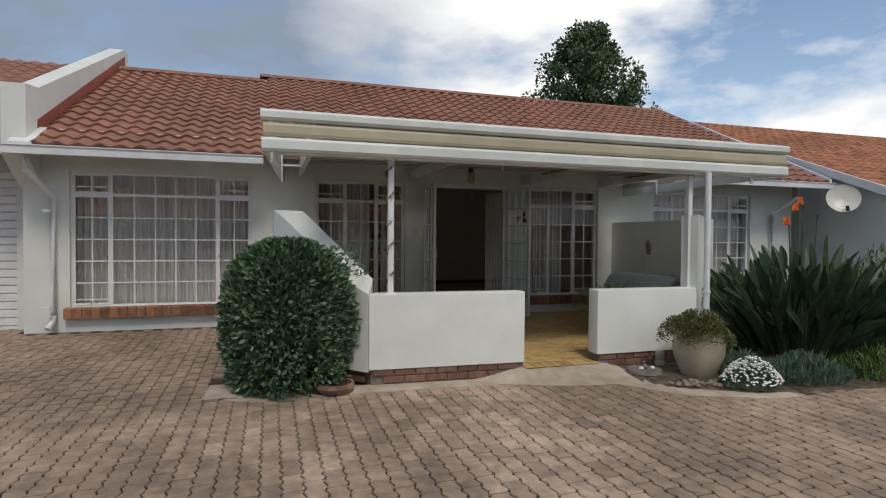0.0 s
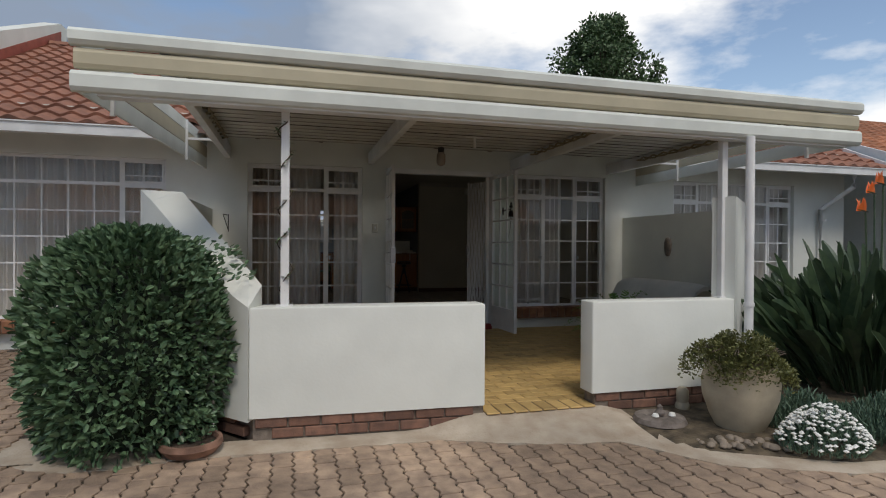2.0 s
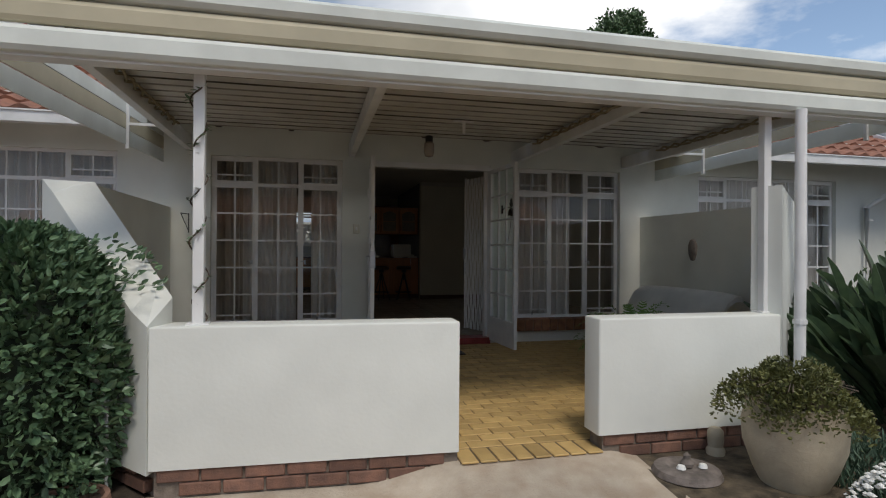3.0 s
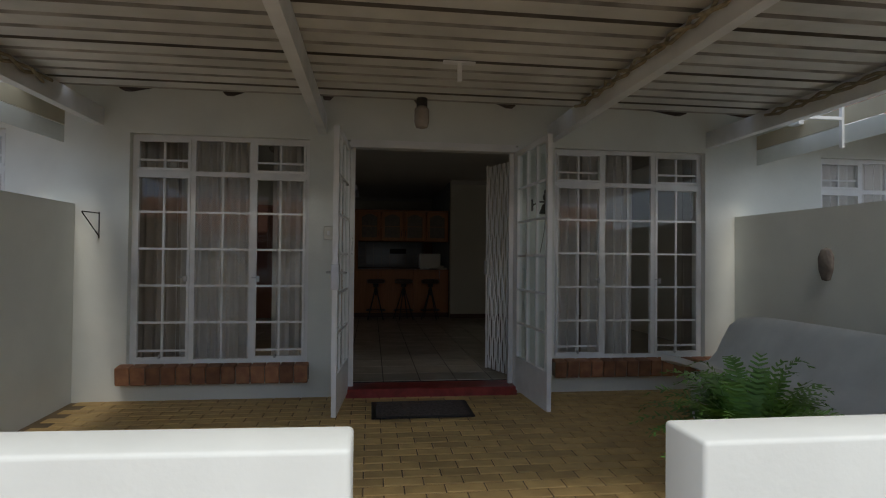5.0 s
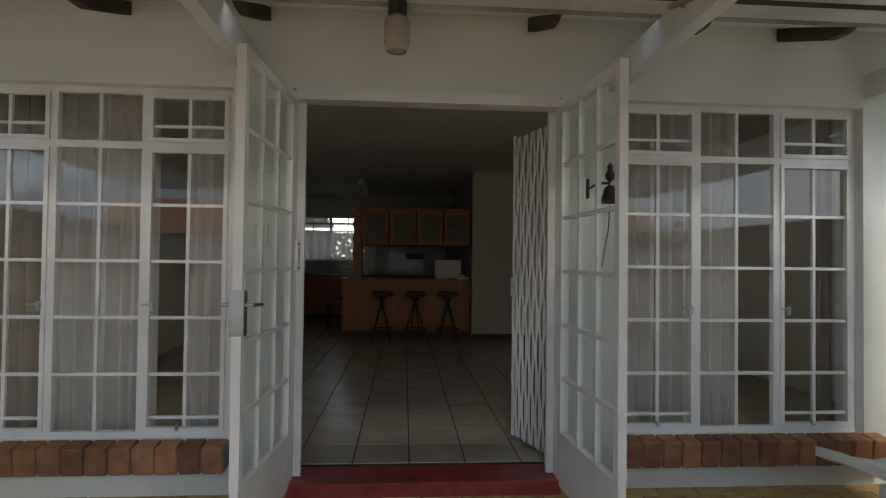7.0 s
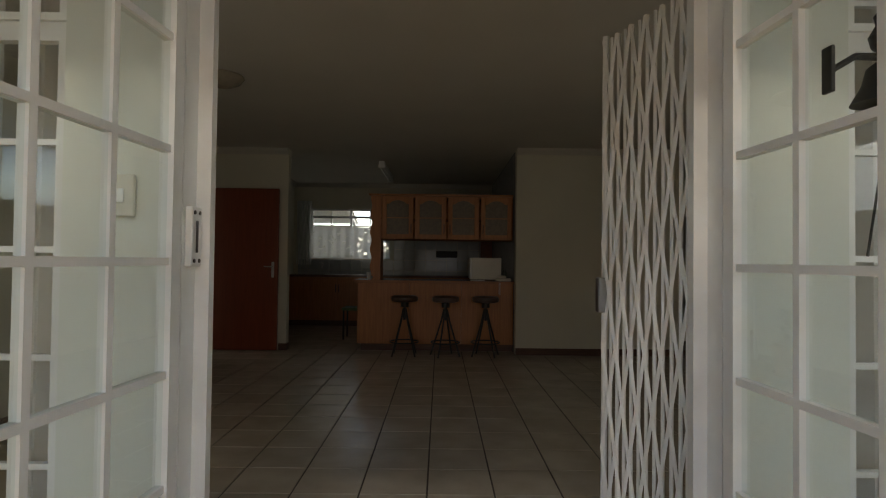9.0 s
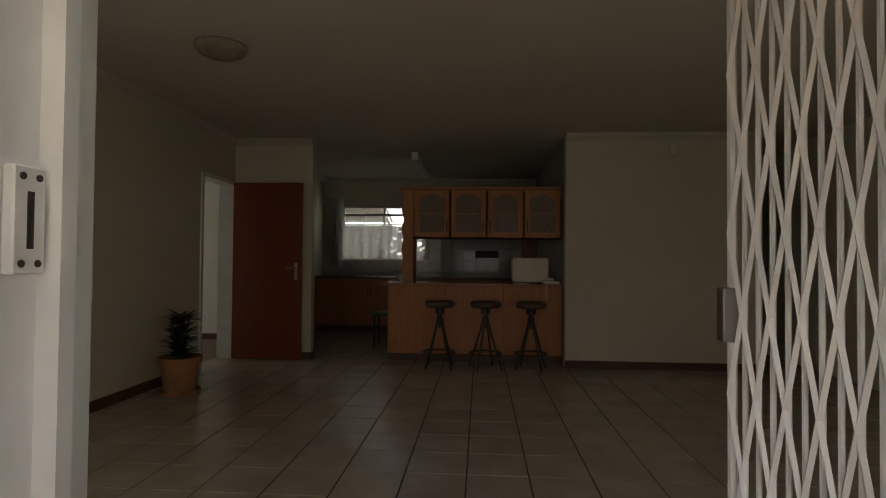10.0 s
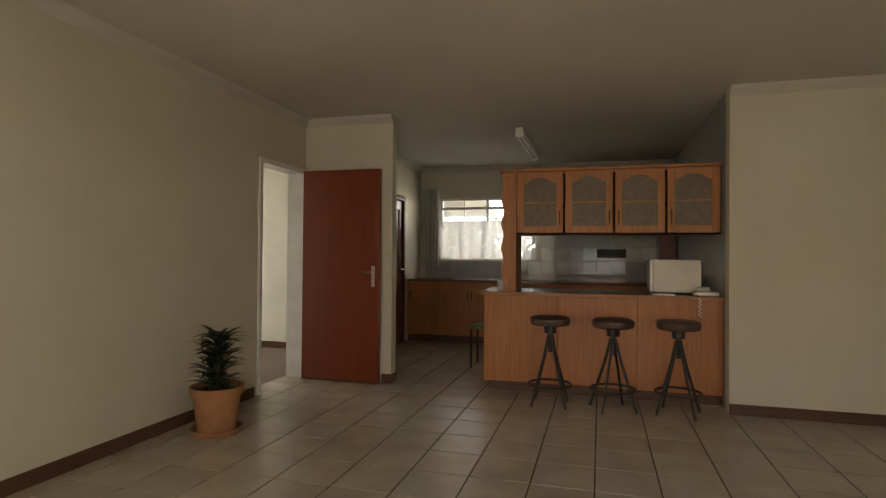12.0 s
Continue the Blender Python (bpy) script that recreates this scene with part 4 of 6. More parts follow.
put("panel", post, CAB_WOOD, pq)

# stools
st = base("bar_stool", 2.79, 14.49, FLOOR, "round brown vinyl bar stool on black iron legs", "stool", "bar stools")
put("seat", Build().lathe([(0, 0.665), (0.13, 0.665), (0.16, 0.675), (0.168, 0.70), (0.165, 0.725), (0.14, 0.74), (0, 0.745)], 24), VINYL, st, True)
put("screw", Build().tube([(0, 0, 0.44), (0, 0, 0.666)], 0.018, 8).tube([(0, 0, 0.60), (0, 0, 0.664)], 0.05, 10), BLACK, st)
for k in range(4):
    lg = Build()
    a = math.pi / 4 + k * math.pi / 2
    c, s = math.cos(a), math.sin(a)
    lg.tube([(0.02 * c, 0.02 * s, 0.58), (0.06 * c, 0.06 * s, 0.42), (0.20 * c, 0.20 * s, 0.0)], 0.011, 8)
    put("leg", lg, BLACK, st)

put("foot_ring", Build().tube([(0.175 * math.cos(q), 0.175 * math.sin(q), 0.17) for q in [2 * math.pi * i / 28 for i in range(29)]], 0.009, 6), BLACK, st)
for x, y, a in ((3.30, 14.47, 20), (3.80, 14.5, -15)):
    copy_thing(st, pose(x, y, FLOOR, 0, 0, a))

# microwave, telephone, cup, jars on the counter
CT_Z = FLOOR + 0.921
mw = base("microwave_oven", 3.85, 15.17, CT_Z, "white microwave oven seen from its plain back", "microwave")
put("body", Build().box(-0.20, 0.20, -0.16, 0.16, 0.012, 0.305, 0.008), IVORY, mw)
put("front_frame", Build().box(-0.225, -0.20, -0.155, 0.155, 0.02, 0.30, 0.004), WHITE, mw)
for fx, fy in ((-0.165, -0.115), (0.165, -0.115), (-0.165, 0.115), (0.165, 0.115)):
    put("foot", Build().box(fx - 0.015, fx + 0.015, fy - 0.015, fy + 0.015, 0, 0.012), BLACK, mw)
ph = base("telephone", 4.05, 14.87, CT_Z, "ivory desk telephone with a curled cord over the counter edge", "telephone")
put("body", Build().box(-0.09, 0.11, -0.05, 0.07, 0, 0.035, 0.008), IVORY, ph)
put("handset", Build().tube([(-0.06, 0.0, 0.065), (-0.05, 0.0, 0.055), (0.03, 0.0, 0.055), (0.04, 0.0, 0.065)], 0.02, 8), IVORY, ph, True)
put("cord", Build().tube([(-0.07, -0.05, 0.02)] + [(-0.05 + 0.012 * math.cos(i * 1.3), -0.108 + 0.008 * math.sin(i * 1.3), 0.0 - i * 0.007) for i in range(26)], 0.004, 5), IVORY, ph)
bk = base("notepad", 3.72, 14.85, CT_Z, "white paper pad and dark pen on the counter", "notepad")
put("paper", Build().box(-0.09, 0.09, -0.05, 0.05, 0, 0.012), WHITE, bk)
put("pen", Build().tube([(-0.14, -0.02, 0.006), (-0.10, 0.05, 0.006)], 0.005, 6), BLACK, bk)
cp = base("flower_pot", 2.28, 15.05, CT_Z, "small white ceramic pot on the counter end", "pot")
put("cup", Build().lathe([(0, 0), (0.035, 0), (0.048, 0.09), (0.05, 0.095), (0.042, 0.095), (0.034, 0.02), (0, 0.02)], 18), WHITE, cp, True)
for k, (x, h) in enumerate(((4.10, 0.2), (4.14, 0.16))):
    j = base("glass_bottle", x, 15.3, CT_Z, "clear glass bottle on the counter", "bottle", "bottles")
    put("body", Build().lathe([(0, 0), (0.022, 0), (0.022, h * 0.65), (0.009, h * 0.8), (0.009, h), (0, h)], 12), GLASS_DOOR, j, True)

# kitchen: base units, sink, window dressing, wall tiles
kb = base("sink_unit", 1.9, 17.73, FLOOR, "wooden kitchen base unit with a dark top and sink", "cabinet")
put("body", Build().box(-1.43, 2.26, -0.29, 0.31, 0.1, 0.87), CAB_WOOD, kb)
put("plinth", Build().box(-1.43, 2.26, -0.24, 0.31, 0, 0.1), SKIRT, kb)
put("top", Build().box(-1.43, 2.28, -0.33, 0.315, 0.87, 0.905, 0.004), COUNTER, kb)
for k in range(8):
    x0 = -1.41 + k * 0.456
    d = put("door", Build().box(x0 + 0.005, x0 + 0.445, -0.31, -0.291, 0.12, 0.85, 0.003).box(x0 + 0.08, x0 + 0.39, -0.315, -0.31, 0.2, 0.77, 0.003), CAB_WOOD, kb)
    put("handle", Build().box(x0 + (0.43 if k % 2 else 0.03), x0 + (0.44 if k % 2 else 0.04), -0.33, -0.31, 0.6, 0.74), BLACK, d)
put("sink", Build().box(-0.75, 0.1, -0.26, 0.22, 0.905, 0.912), STEEL, kb)
dk = base("dish_rack", 2.0, 17.6, FLOOR + 0.913, "steel wire dish rack beside the sink", "dish rack")
d = Build()
for i in range(8):
    d.tube([(-0.17 + i * 0.048, -0.12, 0.0), (-0.17 + i * 0.048, -0.14, 0.1), (-0.17 + i * 0.048, 0.12, 0.1)], 0.004, 5)
d.tube([(-0.18, -0.14, 0.1), (0.18, -0.14, 0.1)], 0.005, 5).tube([(-0.18, 0.12, 0.1), (0.18, 0.12, 0.1)], 0.005, 5).tube([(-0.18, -0.12, 0.0), (0.18, -0.12, 0.0)], 0.005, 5)
put("wire", d, STEEL, dk)
for x in (0.72, 1.02):
    tp = base("wall_tap", x, 18.045, 1.30, "chrome wall tap over the sink", "tap", "wall taps")
    put("spout", Build().tube([(0, 0, 0), (0, -0.06, 0), (0, -0.10, -0.03), (0, -0.10, -0.06)], 0.013, 8), STEEL, tp, True)
    put("knob", Build().tube([(0, -0.05, 0), (0, -0.05, 0.035)], 0.011, 8).tube([(0, -0.05, 0.035), (0, -0.05, 0.055)], 0.026, 8), STEEL, tp)
curtain(0.52, 0.80, 1.30, 2.5, 18.015, LACE, "floral pale kitchen curtain drawn aside", 5, 0.03, 31)
# cafe lace with cut-out edge over the lower panes
lc = Build()
r = random.Random(8)
NX, NZ = 60, 22
for i in range(NX):
    for j in range(NZ):
        u, v = i / NX, j / NZ
        hole = (math.sin(u * 37 + math.sin(v * 11) * 1.6) * math.sin(v * 17 + math.sin(u * 23)) > 0.55) and 0.08 < v < 0.82
        if v > 0.86 and i % 4 == 0 and j == NZ - 2:
            hole = True
        if hole:
            continue
        x0, z0 = 0.80 + 1.46 * u, 1.44 + 0.56 * v
        y0, y1 = 17.99 + 0.012 * math.sin(i * 0.9), 17.99 + 0.012 * math.sin((i + 1) * 0.9)
        lc.raw([(x0, y0, z0), (x0 + 1.46 / NX, y1, z0), (x0 + 1.46 / NX, y1, z0 + 0.56 / NZ), (x0, y0, z0 + 0.56 / NZ)], [(0, 1, 2, 3)])
put("lace_curtain", lc, LACE, label="white lace cafe curtain across the kitchen window", category="curtain")
ho = base("cooker_hood_panel", 3.35, 18.04, 1.2, "white tiled splashback with a dark extractor grille", "splashback")
b = Build()
for i in range(-9, 9):
    for j in range(-1, 3 if i >= 0 else 1):
        b.box(-1.0 + i * 0.2 + 0.003, -0.8 + i * 0.2 - 0.003, -0.02, -0.002, j * 0.2 + 0.003, (j + 1) * 0.2 - 0.003, 0.003)
put("tile", b, KITCHEN_T, ho)
put("grille", Build().box(-0.2, 0.2, -0.05, -0.021, 0.26, 0.38, 0.01), BLACK, ho)
ov = base("tall_kitchen_unit", 3.85, 17.85, FLOOR, "dark wooden upper kitchen units over the stove", "cabinet")
put("body", Build().box(-1.2, 0.33, -0.16, 0.19, 1.75, 2.3, 0.004), DOOR_WOOD, ov)
put("side_panel", Build().box(0.12, 0.33, -0.1, 0.19, 0.91, 1.745), DOOR_WOOD, ov)
tb = base("fluorescent_lamp", 2.36, 16.35, CEILING, "unlit white fluorescent batten on the ceiling", "lamp")
put("batten", Build().box(-0.04, 0.04, -0.75, 0.75, -0.05, 0.0, 0.004), WHITE, tb)
put("tube", Build().tube([(-0.025, -0.73, -0.075), (-0.025, 0.73, -0.075)], 0.016, 10).tube([(0.025, -0.73, -0.075), (0.025, 0.73, -0.075)], 0.016, 10), WHITE, tb)
for hy in (-0.75, 0.73):
    put("holder", Build().box(-0.045, 0.045, hy, hy + 0.02, -0.1, -0.05), WHITE, tb)
ch = base("kitchen_chair", 1.98, 15.95, FLOOR, "kitchen chair draped with a green floral cloth", "chair")
put("seat", Build().box(-0.2, 0.2, -0.2, 0.2, 0.43, 0.47, 0.01), LEAF_LIGHT, ch)
put("backrest", Build().raw([(0.17, -0.2, 0.47), (0.21, -0.2, 0.47), (0.10, -0.2, 0.86), (0.06, -0.2, 0.86), (0.17, 0.2, 0.47), (0.21, 0.2, 0.47), (0.10, 0.2, 0.86), (0.06, 0.2, 0.86)], [(0, 1, 2, 3), (7, 6, 5, 4), (0, 4, 5, 1), (2, 6, 7, 3), (1, 5, 6, 2), (0, 3, 7, 4)]), LEAF_LIGHT, ch)
for fx, fy in ((-0.17, -0.17), (0.17, -0.17), (-0.17, 0.17), (0.17, 0.17)):
    put("leg", Build().tube([(fx, fy, 0), (fx, fy, 0.43)], 0.015, 6), BLACK, ch)

cl = base("ceiling_lamp", 1.48, 11.92, CEILING, "unlit round glass ceiling lamp", "lamp")
put("dish", Build().lathe([(0.17, 0), (0.175, -0.012), (0.15, -0.05), (0.10, -0.075), (0.05, -0.087), (0, -0.09)], 28), LAMP_GLASS, cl, True)
al = base("alarm_sensor", 5.36, 14.608, 2.66, "small ivory alarm sensor high on the partition", "sensor")
put("case", Build().box(-0.04, 0.04, -0.05, 0, -0.07, 0.07, 0.01), IVORY, al)

# pot plant by the wall
pt = base("pot_plant", 0.62, 13.03, FLOOR, "dark leafy house plant in a terracotta pot on a saucer", "plant")
put("saucer", Build().lathe([(0, 0), (0.16, 0), (0.175, 0.04), (0.165, 0.04), (0.15, 0.015), (0, 0.015)], 24), TERRA, pt, True)
put("pot", Build().lathe([(0, 0.016), (0.125, 0.016), (0.16, 0.27), (0.178, 0.27), (0.182, 0.325), (0.165, 0.325), (0.15, 0.26), (0, 0.26)], 28), TERRA, pt, True)
put("soil", Build().lathe([(0, 0.295), (0.16, 0.285)], 20), SOIL, pt)


def blade(b, p, d, up, length, width, bend, segs=4):
    """A pointed leaf from p along d, bending down."""
    p, d = Vector(p), Vector(d).normalized()
    s = d.cross(Vector(up)).normalized()
    k = len(b.v)
    q, a = p.copy(), 0.0
    for i in range(segs + 1):
        u = i / segs
        w = width * math.sin(math.pi * (0.12 + 0.88 * u) ** 0.8) if i < segs else 0.0
        w = max(w, 0.0)
        b.v += [tuple(q - s * w / 2), tuple(q + s * w / 2)]
        d2 = (d + Vector((0, 0, -bend * u))).normalized()
        q = q + d2 * (length / segs)
    for i in range(segs):
        b.f.append((k + 2 * i, k + 2 * i + 1, k + 2 * i + 3, k + 2 * i + 2))


lv = Build()
r = random.Random(5)
for k in range(190):
    a, z = r.uniform(0, 6.283), r.uniform(0.30, 0.68)
    e = r.uniform(0.1, 0.9)
    off = r.uniform(0, 0.05)
    blade(lv, (off * math.cos(a), off * math.sin(a), z), (math.cos(a), math.sin(a), e), (0, 0, 1), r.uniform(0.12, 0.2), r.uniform(0.034, 0.052), 0.7)
put("leaf", lv, LEAF_DARK, pt)
put("stem", Build().tube([(0, 0, 0.28), (0.01, 0, 0.5), (0, 0.01, 0.7)], 0.012, 6), BARK, pt)

# ---- porch things ----
mt = base("door_mat", 3.12, 8.67, porch_z(8.67), "dark brown rubber-backed door mat at the step", "door mat")
put("pile", Build().box(-0.36, 0.36, -0.2, 0.2, 0.0, 0.014, 0.004), RUBBER, mt)
put("border", Build().box(-0.4, 0.4, -0.24, -0.2, 0, 0.01).box(-0.4, 0.4, 0.2, 0.24, 0, 0.01).box(-0.4, -0.36, -0.2, 0.2, 0, 0.01).box(0.36, 0.4, -0.2, 0.2, 0, 0.01), BLACK, mt)

lm = base("porch_lamp", 3.08, 8.52, 2.585, "unlit glass jar lamp on a dark fitting over the door", "lamp")
put("fitting", Build().tube([(0, 0, 0), (0, -0.05, 0.0), (0, -0.08, -0.01)], 0.014, 8).tube([(0, -0.08, 0.03), (0, -0.08, -0.05)], 0.042, 14), BLACK, lm)
put("jar", Build().lathe([(0.035, -0.05), (0.056, -0.07), (0.058, -0.17), (0.045, -0.21), (0.0, -0.225)], 20, (0, -0.08, 0)), mat("frosted_jar", (0.34, 0.29, 0.24), 0.25, 0.1, 8, 0.1, 80), lm, True)

bn = base("porch_bench", 5.45, 7.7, porch_z(7.7), "moulded white bench with a curved back against the screen wall", "bench")
prof = [(-0.36, 0.50), (-0.30, 0.475), (-0.20, 0.45), (-0.06, 0.43), (0.06, 0.45), (0.13, 0.52), (0.18, 0.62), (0.25, 0.74), (0.34, 0.80), (0.42, 0.80)]
vs, fs = [], []
NB = 10
for i in range(NB + 1):
    u = i / NB
    y = -0.8 + 1.6 * u
    for x, z in prof:
        rim = 0.03 * (abs(2 * u - 1) ** 6)
        vs.append((x, y, z - rim))
m = len(prof)
top = [(i * m + k, i * m + k + 1, (i + 1) * m + k + 1, (i + 1) * m + k) for i in range(NB) for k in range(m - 1)]
b = Build().raw(vs, top)
b.raw([(x, y, z - 0.045) for x, y, z in vs], [q[::-1] for q in top])
e = len(vs)
for i in range(NB):
    for k in (0, m - 1):
        b.f.append((i * m + k, (i + 1) * m + k, e + (i + 1) * m + k, e + i * m + k))
for k in range(m - 1):
    for i in (0, NB):
        b.f.append((i * m + k, i * m + k + 1, e + i * m + k + 1, e + i * m + k))
put("seat", b, BENCH, bn, True)
for yy in (-0.55, 0.55):
    put("support", Build().box(-0.22, 0.3, yy - 0.06, yy + 0.06, 0, 0.37, 0.01), BENCH, bn)

fn = base("potted_fern", 4.68, 6.85, porch_z(6.85), "bright green sword fern in a low pot on the porch", "plant")
put("pot", Build().lathe([(0, 0), (0.15, 0), (0.2, 0.26), (0.215, 0.27), (0.195, 0.27), (0.16, 0.2), (0, 0.2)], 24), TERRA, fn, True)
lf = Build()
r = random.Random(11)
for k in range(95):
    a, el = r.uniform(0, 6.283), r.uniform(0.45, 1.45)
    L = r.uniform(0.4, 0.62)
    d = Vector((math.cos(a) * math.cos(el), math.sin(a) * math.cos(el), math.sin(el)))
    p = Vector((0.06 * math.cos(a), 0.06 * math.sin(a), 0.24))
    s = d.cross(Vector((0, 0, 1))).normalized()
    n = 20
    for i in range(1, n + 1):
        u = i / n
        d2 = (d + Vector((0, 0, -1.1 * u * u))).normalized()
        p = p + d2 * (L / n)
        w = 0.065 * math.sin(math.pi * (0.1 + 0.88 * u)) + 0.006
        nn = s.cross(d2)
        for sg in (-1, 1):
            t1 = p + s * sg * w + d2 * 0.02 + nn * r.uniform(-0.012, 0.012)
            lf.raw([p - d2 * 0.008, p + d2 * 0.009, t1 + d2 * 0.004, t1 - d2 * 0.006], [(0, 1, 2, 3)])
put("frond", lf, LEAF_FERN, fn)

ms = base("wall_mask", 6.178, 8.03, 1.34, "small dark carved wall ornament", "ornament")
put("plaque", Build().lathe([(0, -0.14), (0.05, -0.13), (0.085, -0.05), (0.095, 0.06), (0.06, 0.13), (0, 0.15)], 14), STONE_G, ms, True)
ms.scale = (0.35, 0.8, 0.9)
br = base("plant_bracket", 0.45, FACE, 1.62, "small wire plant bracket on the wall", "bracket")
put("wire", Build().tube([(0, -0.002, 0.10), (0, -0.002, -0.12)], 0.005, 6).tube([(0, -0.002, 0.09), (-0.04, -0.2, 0.09)], 0.005, 6).tube([(0, -0.002, -0.1), (-0.04, -0.2, 0.085)], 0.005, 6), BLACK, br)
sw = base("light_switch", 2.33, FACE - 0.001, 1.572, "ivory switch plate beside the door", "switch")
put("plate", Build().box(-0.04, 0.04, -0.012, 0, -0.06, 0.06, 0.004), IVORY, sw)
put("rocker", Build().box(-0.012, 0.012, -0.018, -0.012, -0.02, 0.02, 0.002), WHITE, sw)
sp = base("strike_plate", DOOR[0] + 0.026, 9.135, 1.46, "white gate catch plate on the door reveal", "catch")
put("plate", Build().box(0, 0.02, -0.032, 0.032, -0.085, 0.085, 0.003), WHITE, sp)
put("slot", Build().box(0.02, 0.022, -0.006, 0.006, -0.045, 0.045).tube([(0.02, -0.016, 0.068), (0.0225, -0.016, 0.068)], 0.006, 8).tube([(0.02, 0.016, 0.068), (0.0225, 0.016, 0.068)], 0.006, 8).tube([(0.02, -0.016, -0.068), (0.0225, -0.016, -0.068)], 0.006, 8).tube([(0.02, 0.016, -0.068), (0.0225, 0.016, -0.068)], 0.006, 8), BLACK, sp, label="dark slot and screw holes")
bl = base("door_bell", 4.062, 8.74, 1.82, "black iron bell with a bird figure on the open door", "bell")
put("bracket", Build().box(-0.012, -0.002, -0.016, 0.016, -0.05, 0.05, 0.002).tube([(0, 0, 0), (0.05, 0, 0.03), (0.11, 0, 0.03)], 0.008, 6), BLACK, bl)
put("bell", Build().lathe([(0.012, 0.02), (0.03, 0.005), (0.038, -0.03), (0.06, -0.07), (0.055, -0.07), (0, -0.01)], 18, (0.11, 0, 0)), BLACK, bl, True)
put("finial", Build().lathe([(0, 0.03), (0.02, 0.05), (0.026, 0.075), (0.012, 0.10), (0.016, 0.12), (0, 0.14)], 10, (0.11, 0, 0)), BLACK, bl, True)
put("cord", Build().tube([(0.11, 0, -0.06), (0.10, -0.01, -0.2), (0.06, -0.02, -0.4)], 0.003, 5), BLACK, bl)

# climber on the post
vn = base("climbing_vine", 1.19, 5.68, PZ, "thin twining vine with small leaves on the post", "vine")
path = [((0.04 + 0.012 * math.sin(i * 0.37)) * math.cos(i * 0.27 + 0.6 * math.sin(i * 0.11)), (0.04 + 0.012 * math.sin(i * 0.37)) * math.sin(i * 0.27 + 0.6 * math.sin(i * 0.11)), 0.02 + i * 0.0115) for i in range(118)]
put("stem", Build().tube(path, 0.005, 5), BARK, vn)
lf = Build()
r = random.Random(3)
for k in range(110):
    p = path[min(117, int(r.random() ** 0.8 * 117))]
    a = r.uniform(0, 6.28)
    blade(lf, p, (math.cos(a), math.sin(a), r.uniform(-0.3, 0.6)), (0, 0, 1), r.uniform(0.03, 0.06), 0.022, 0.5, 3)
put("leaf", lf, LEAF_BUSH, vn)


# ---- garden ----
def leaf_cloud(b, r, p, nrm, size, wide=0.5, jitter=0.8):
    """One small oval leaf at p, leaning out along nrm."""
    d = (Vector(nrm) + Vector((r.uniform(-1, 1), r.uniform(-1, 1), r.uniform(-1, 1))) * jitter).normalized()
    s = d.cross(Vector((r.uniform(-1, 1), r.uniform(-1, 1), r.uniform(-1, 1)))).normalized()
    n = s.cross(d)
    p = Vector(p)
    w, up = size * wide / 2, n * size * 0.09
    b.raw([p, p + d * size * 0.28 + s * w * 0.86 + up, p + d * size * 0.68 + s * w * 0.8 + up, p + d * size, p + d * size * 0.68 - s * w * 0.8 + up, p + d * size * 0.28 - s * w * 0.86 + up, p + d * size * 0.45], [(0, 1, 6), (1, 2, 6), (2, 3, 6), (3, 4, 6), (4, 5, 6), (5, 0, 6)])


bu = base("round_bush", 0.17, 5.87, -0.045, "large clipped dark green bush with glossy leaves", "bush")
lf, core = Build(), Build()
r = random.Random(7)


def bush_r(a, z):
    """Outline radius by height, uneven round about."""
    u = z / 1.48
    k = 0.50 + 0.22 * math.sin(math.pi * min(1, (u + 0.12) * 0.95)) if u < 0.55 else 0.72 * math.sqrt(max(0, 1 - ((u - 0.45) / 0.56) ** 2.4))
    return 0.86 * k * (1 + 0.06 * math.sin(3 * a + 4 * u) + 0.045 * math.sin(7 * a + 9 * u) + 0.03 * math.sin(13 * a - 17 * u))


for k in range(13500):
    z = 0.02 + 1.46 * r.random() ** 0.85
    a = r.uniform(0, 6.283)
    depth = 1.05 - 0.32 * r.random() ** 1.6
    R = bush_r(a, z) * depth
    nz = (z - 0.7) * 0.9
    if (R * math.cos(a) + 0.17 - 0.948) * 1.018 + (R * math.sin(a) * 0.92 + 5.87 - 5.602) * 0.918 > -0.03 and z < 1.72:
        continue
    leaf_cloud(lf, r, (R * math.cos(a), R * math.sin(a) * 0.92, z), (math.cos(a), math.sin(a), nz + 0.3), r.uniform(0.042, 0.08), 0.55, 0.75)
for k in range(240):
    a = r.uniform(-1.1, 0.35)
    z = r.uniform(1.12, 1.42)
    R = bush_r(a, z) + 0.30 * r.random() ** 1.5
    leaf_cloud(lf, r, (R * math.cos(a), R * math.sin(a), z), (math.cos(a), math.sin(a), 0.5), 0.05, 0.5)
put("foliage", lf, LEAF_BUSH, bu, kind="stuff")
# Smooth core coloured dark: the shade deep between the leaves.
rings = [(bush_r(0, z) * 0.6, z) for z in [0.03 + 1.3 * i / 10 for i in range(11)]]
put("shade_core", core.lathe([(0, 0.03)] + rings + [(0, 1.36)], 20), leafy("bush_shade", (0.022, 0.038, 0.02), (0.01, 0.018, 0.01), 0.8), bu, True)
put("trunk", Build().tube([(0, 0, 0), (0.02, 0, 0.4)], 0.05, 8, 0.03), BARK, bu)

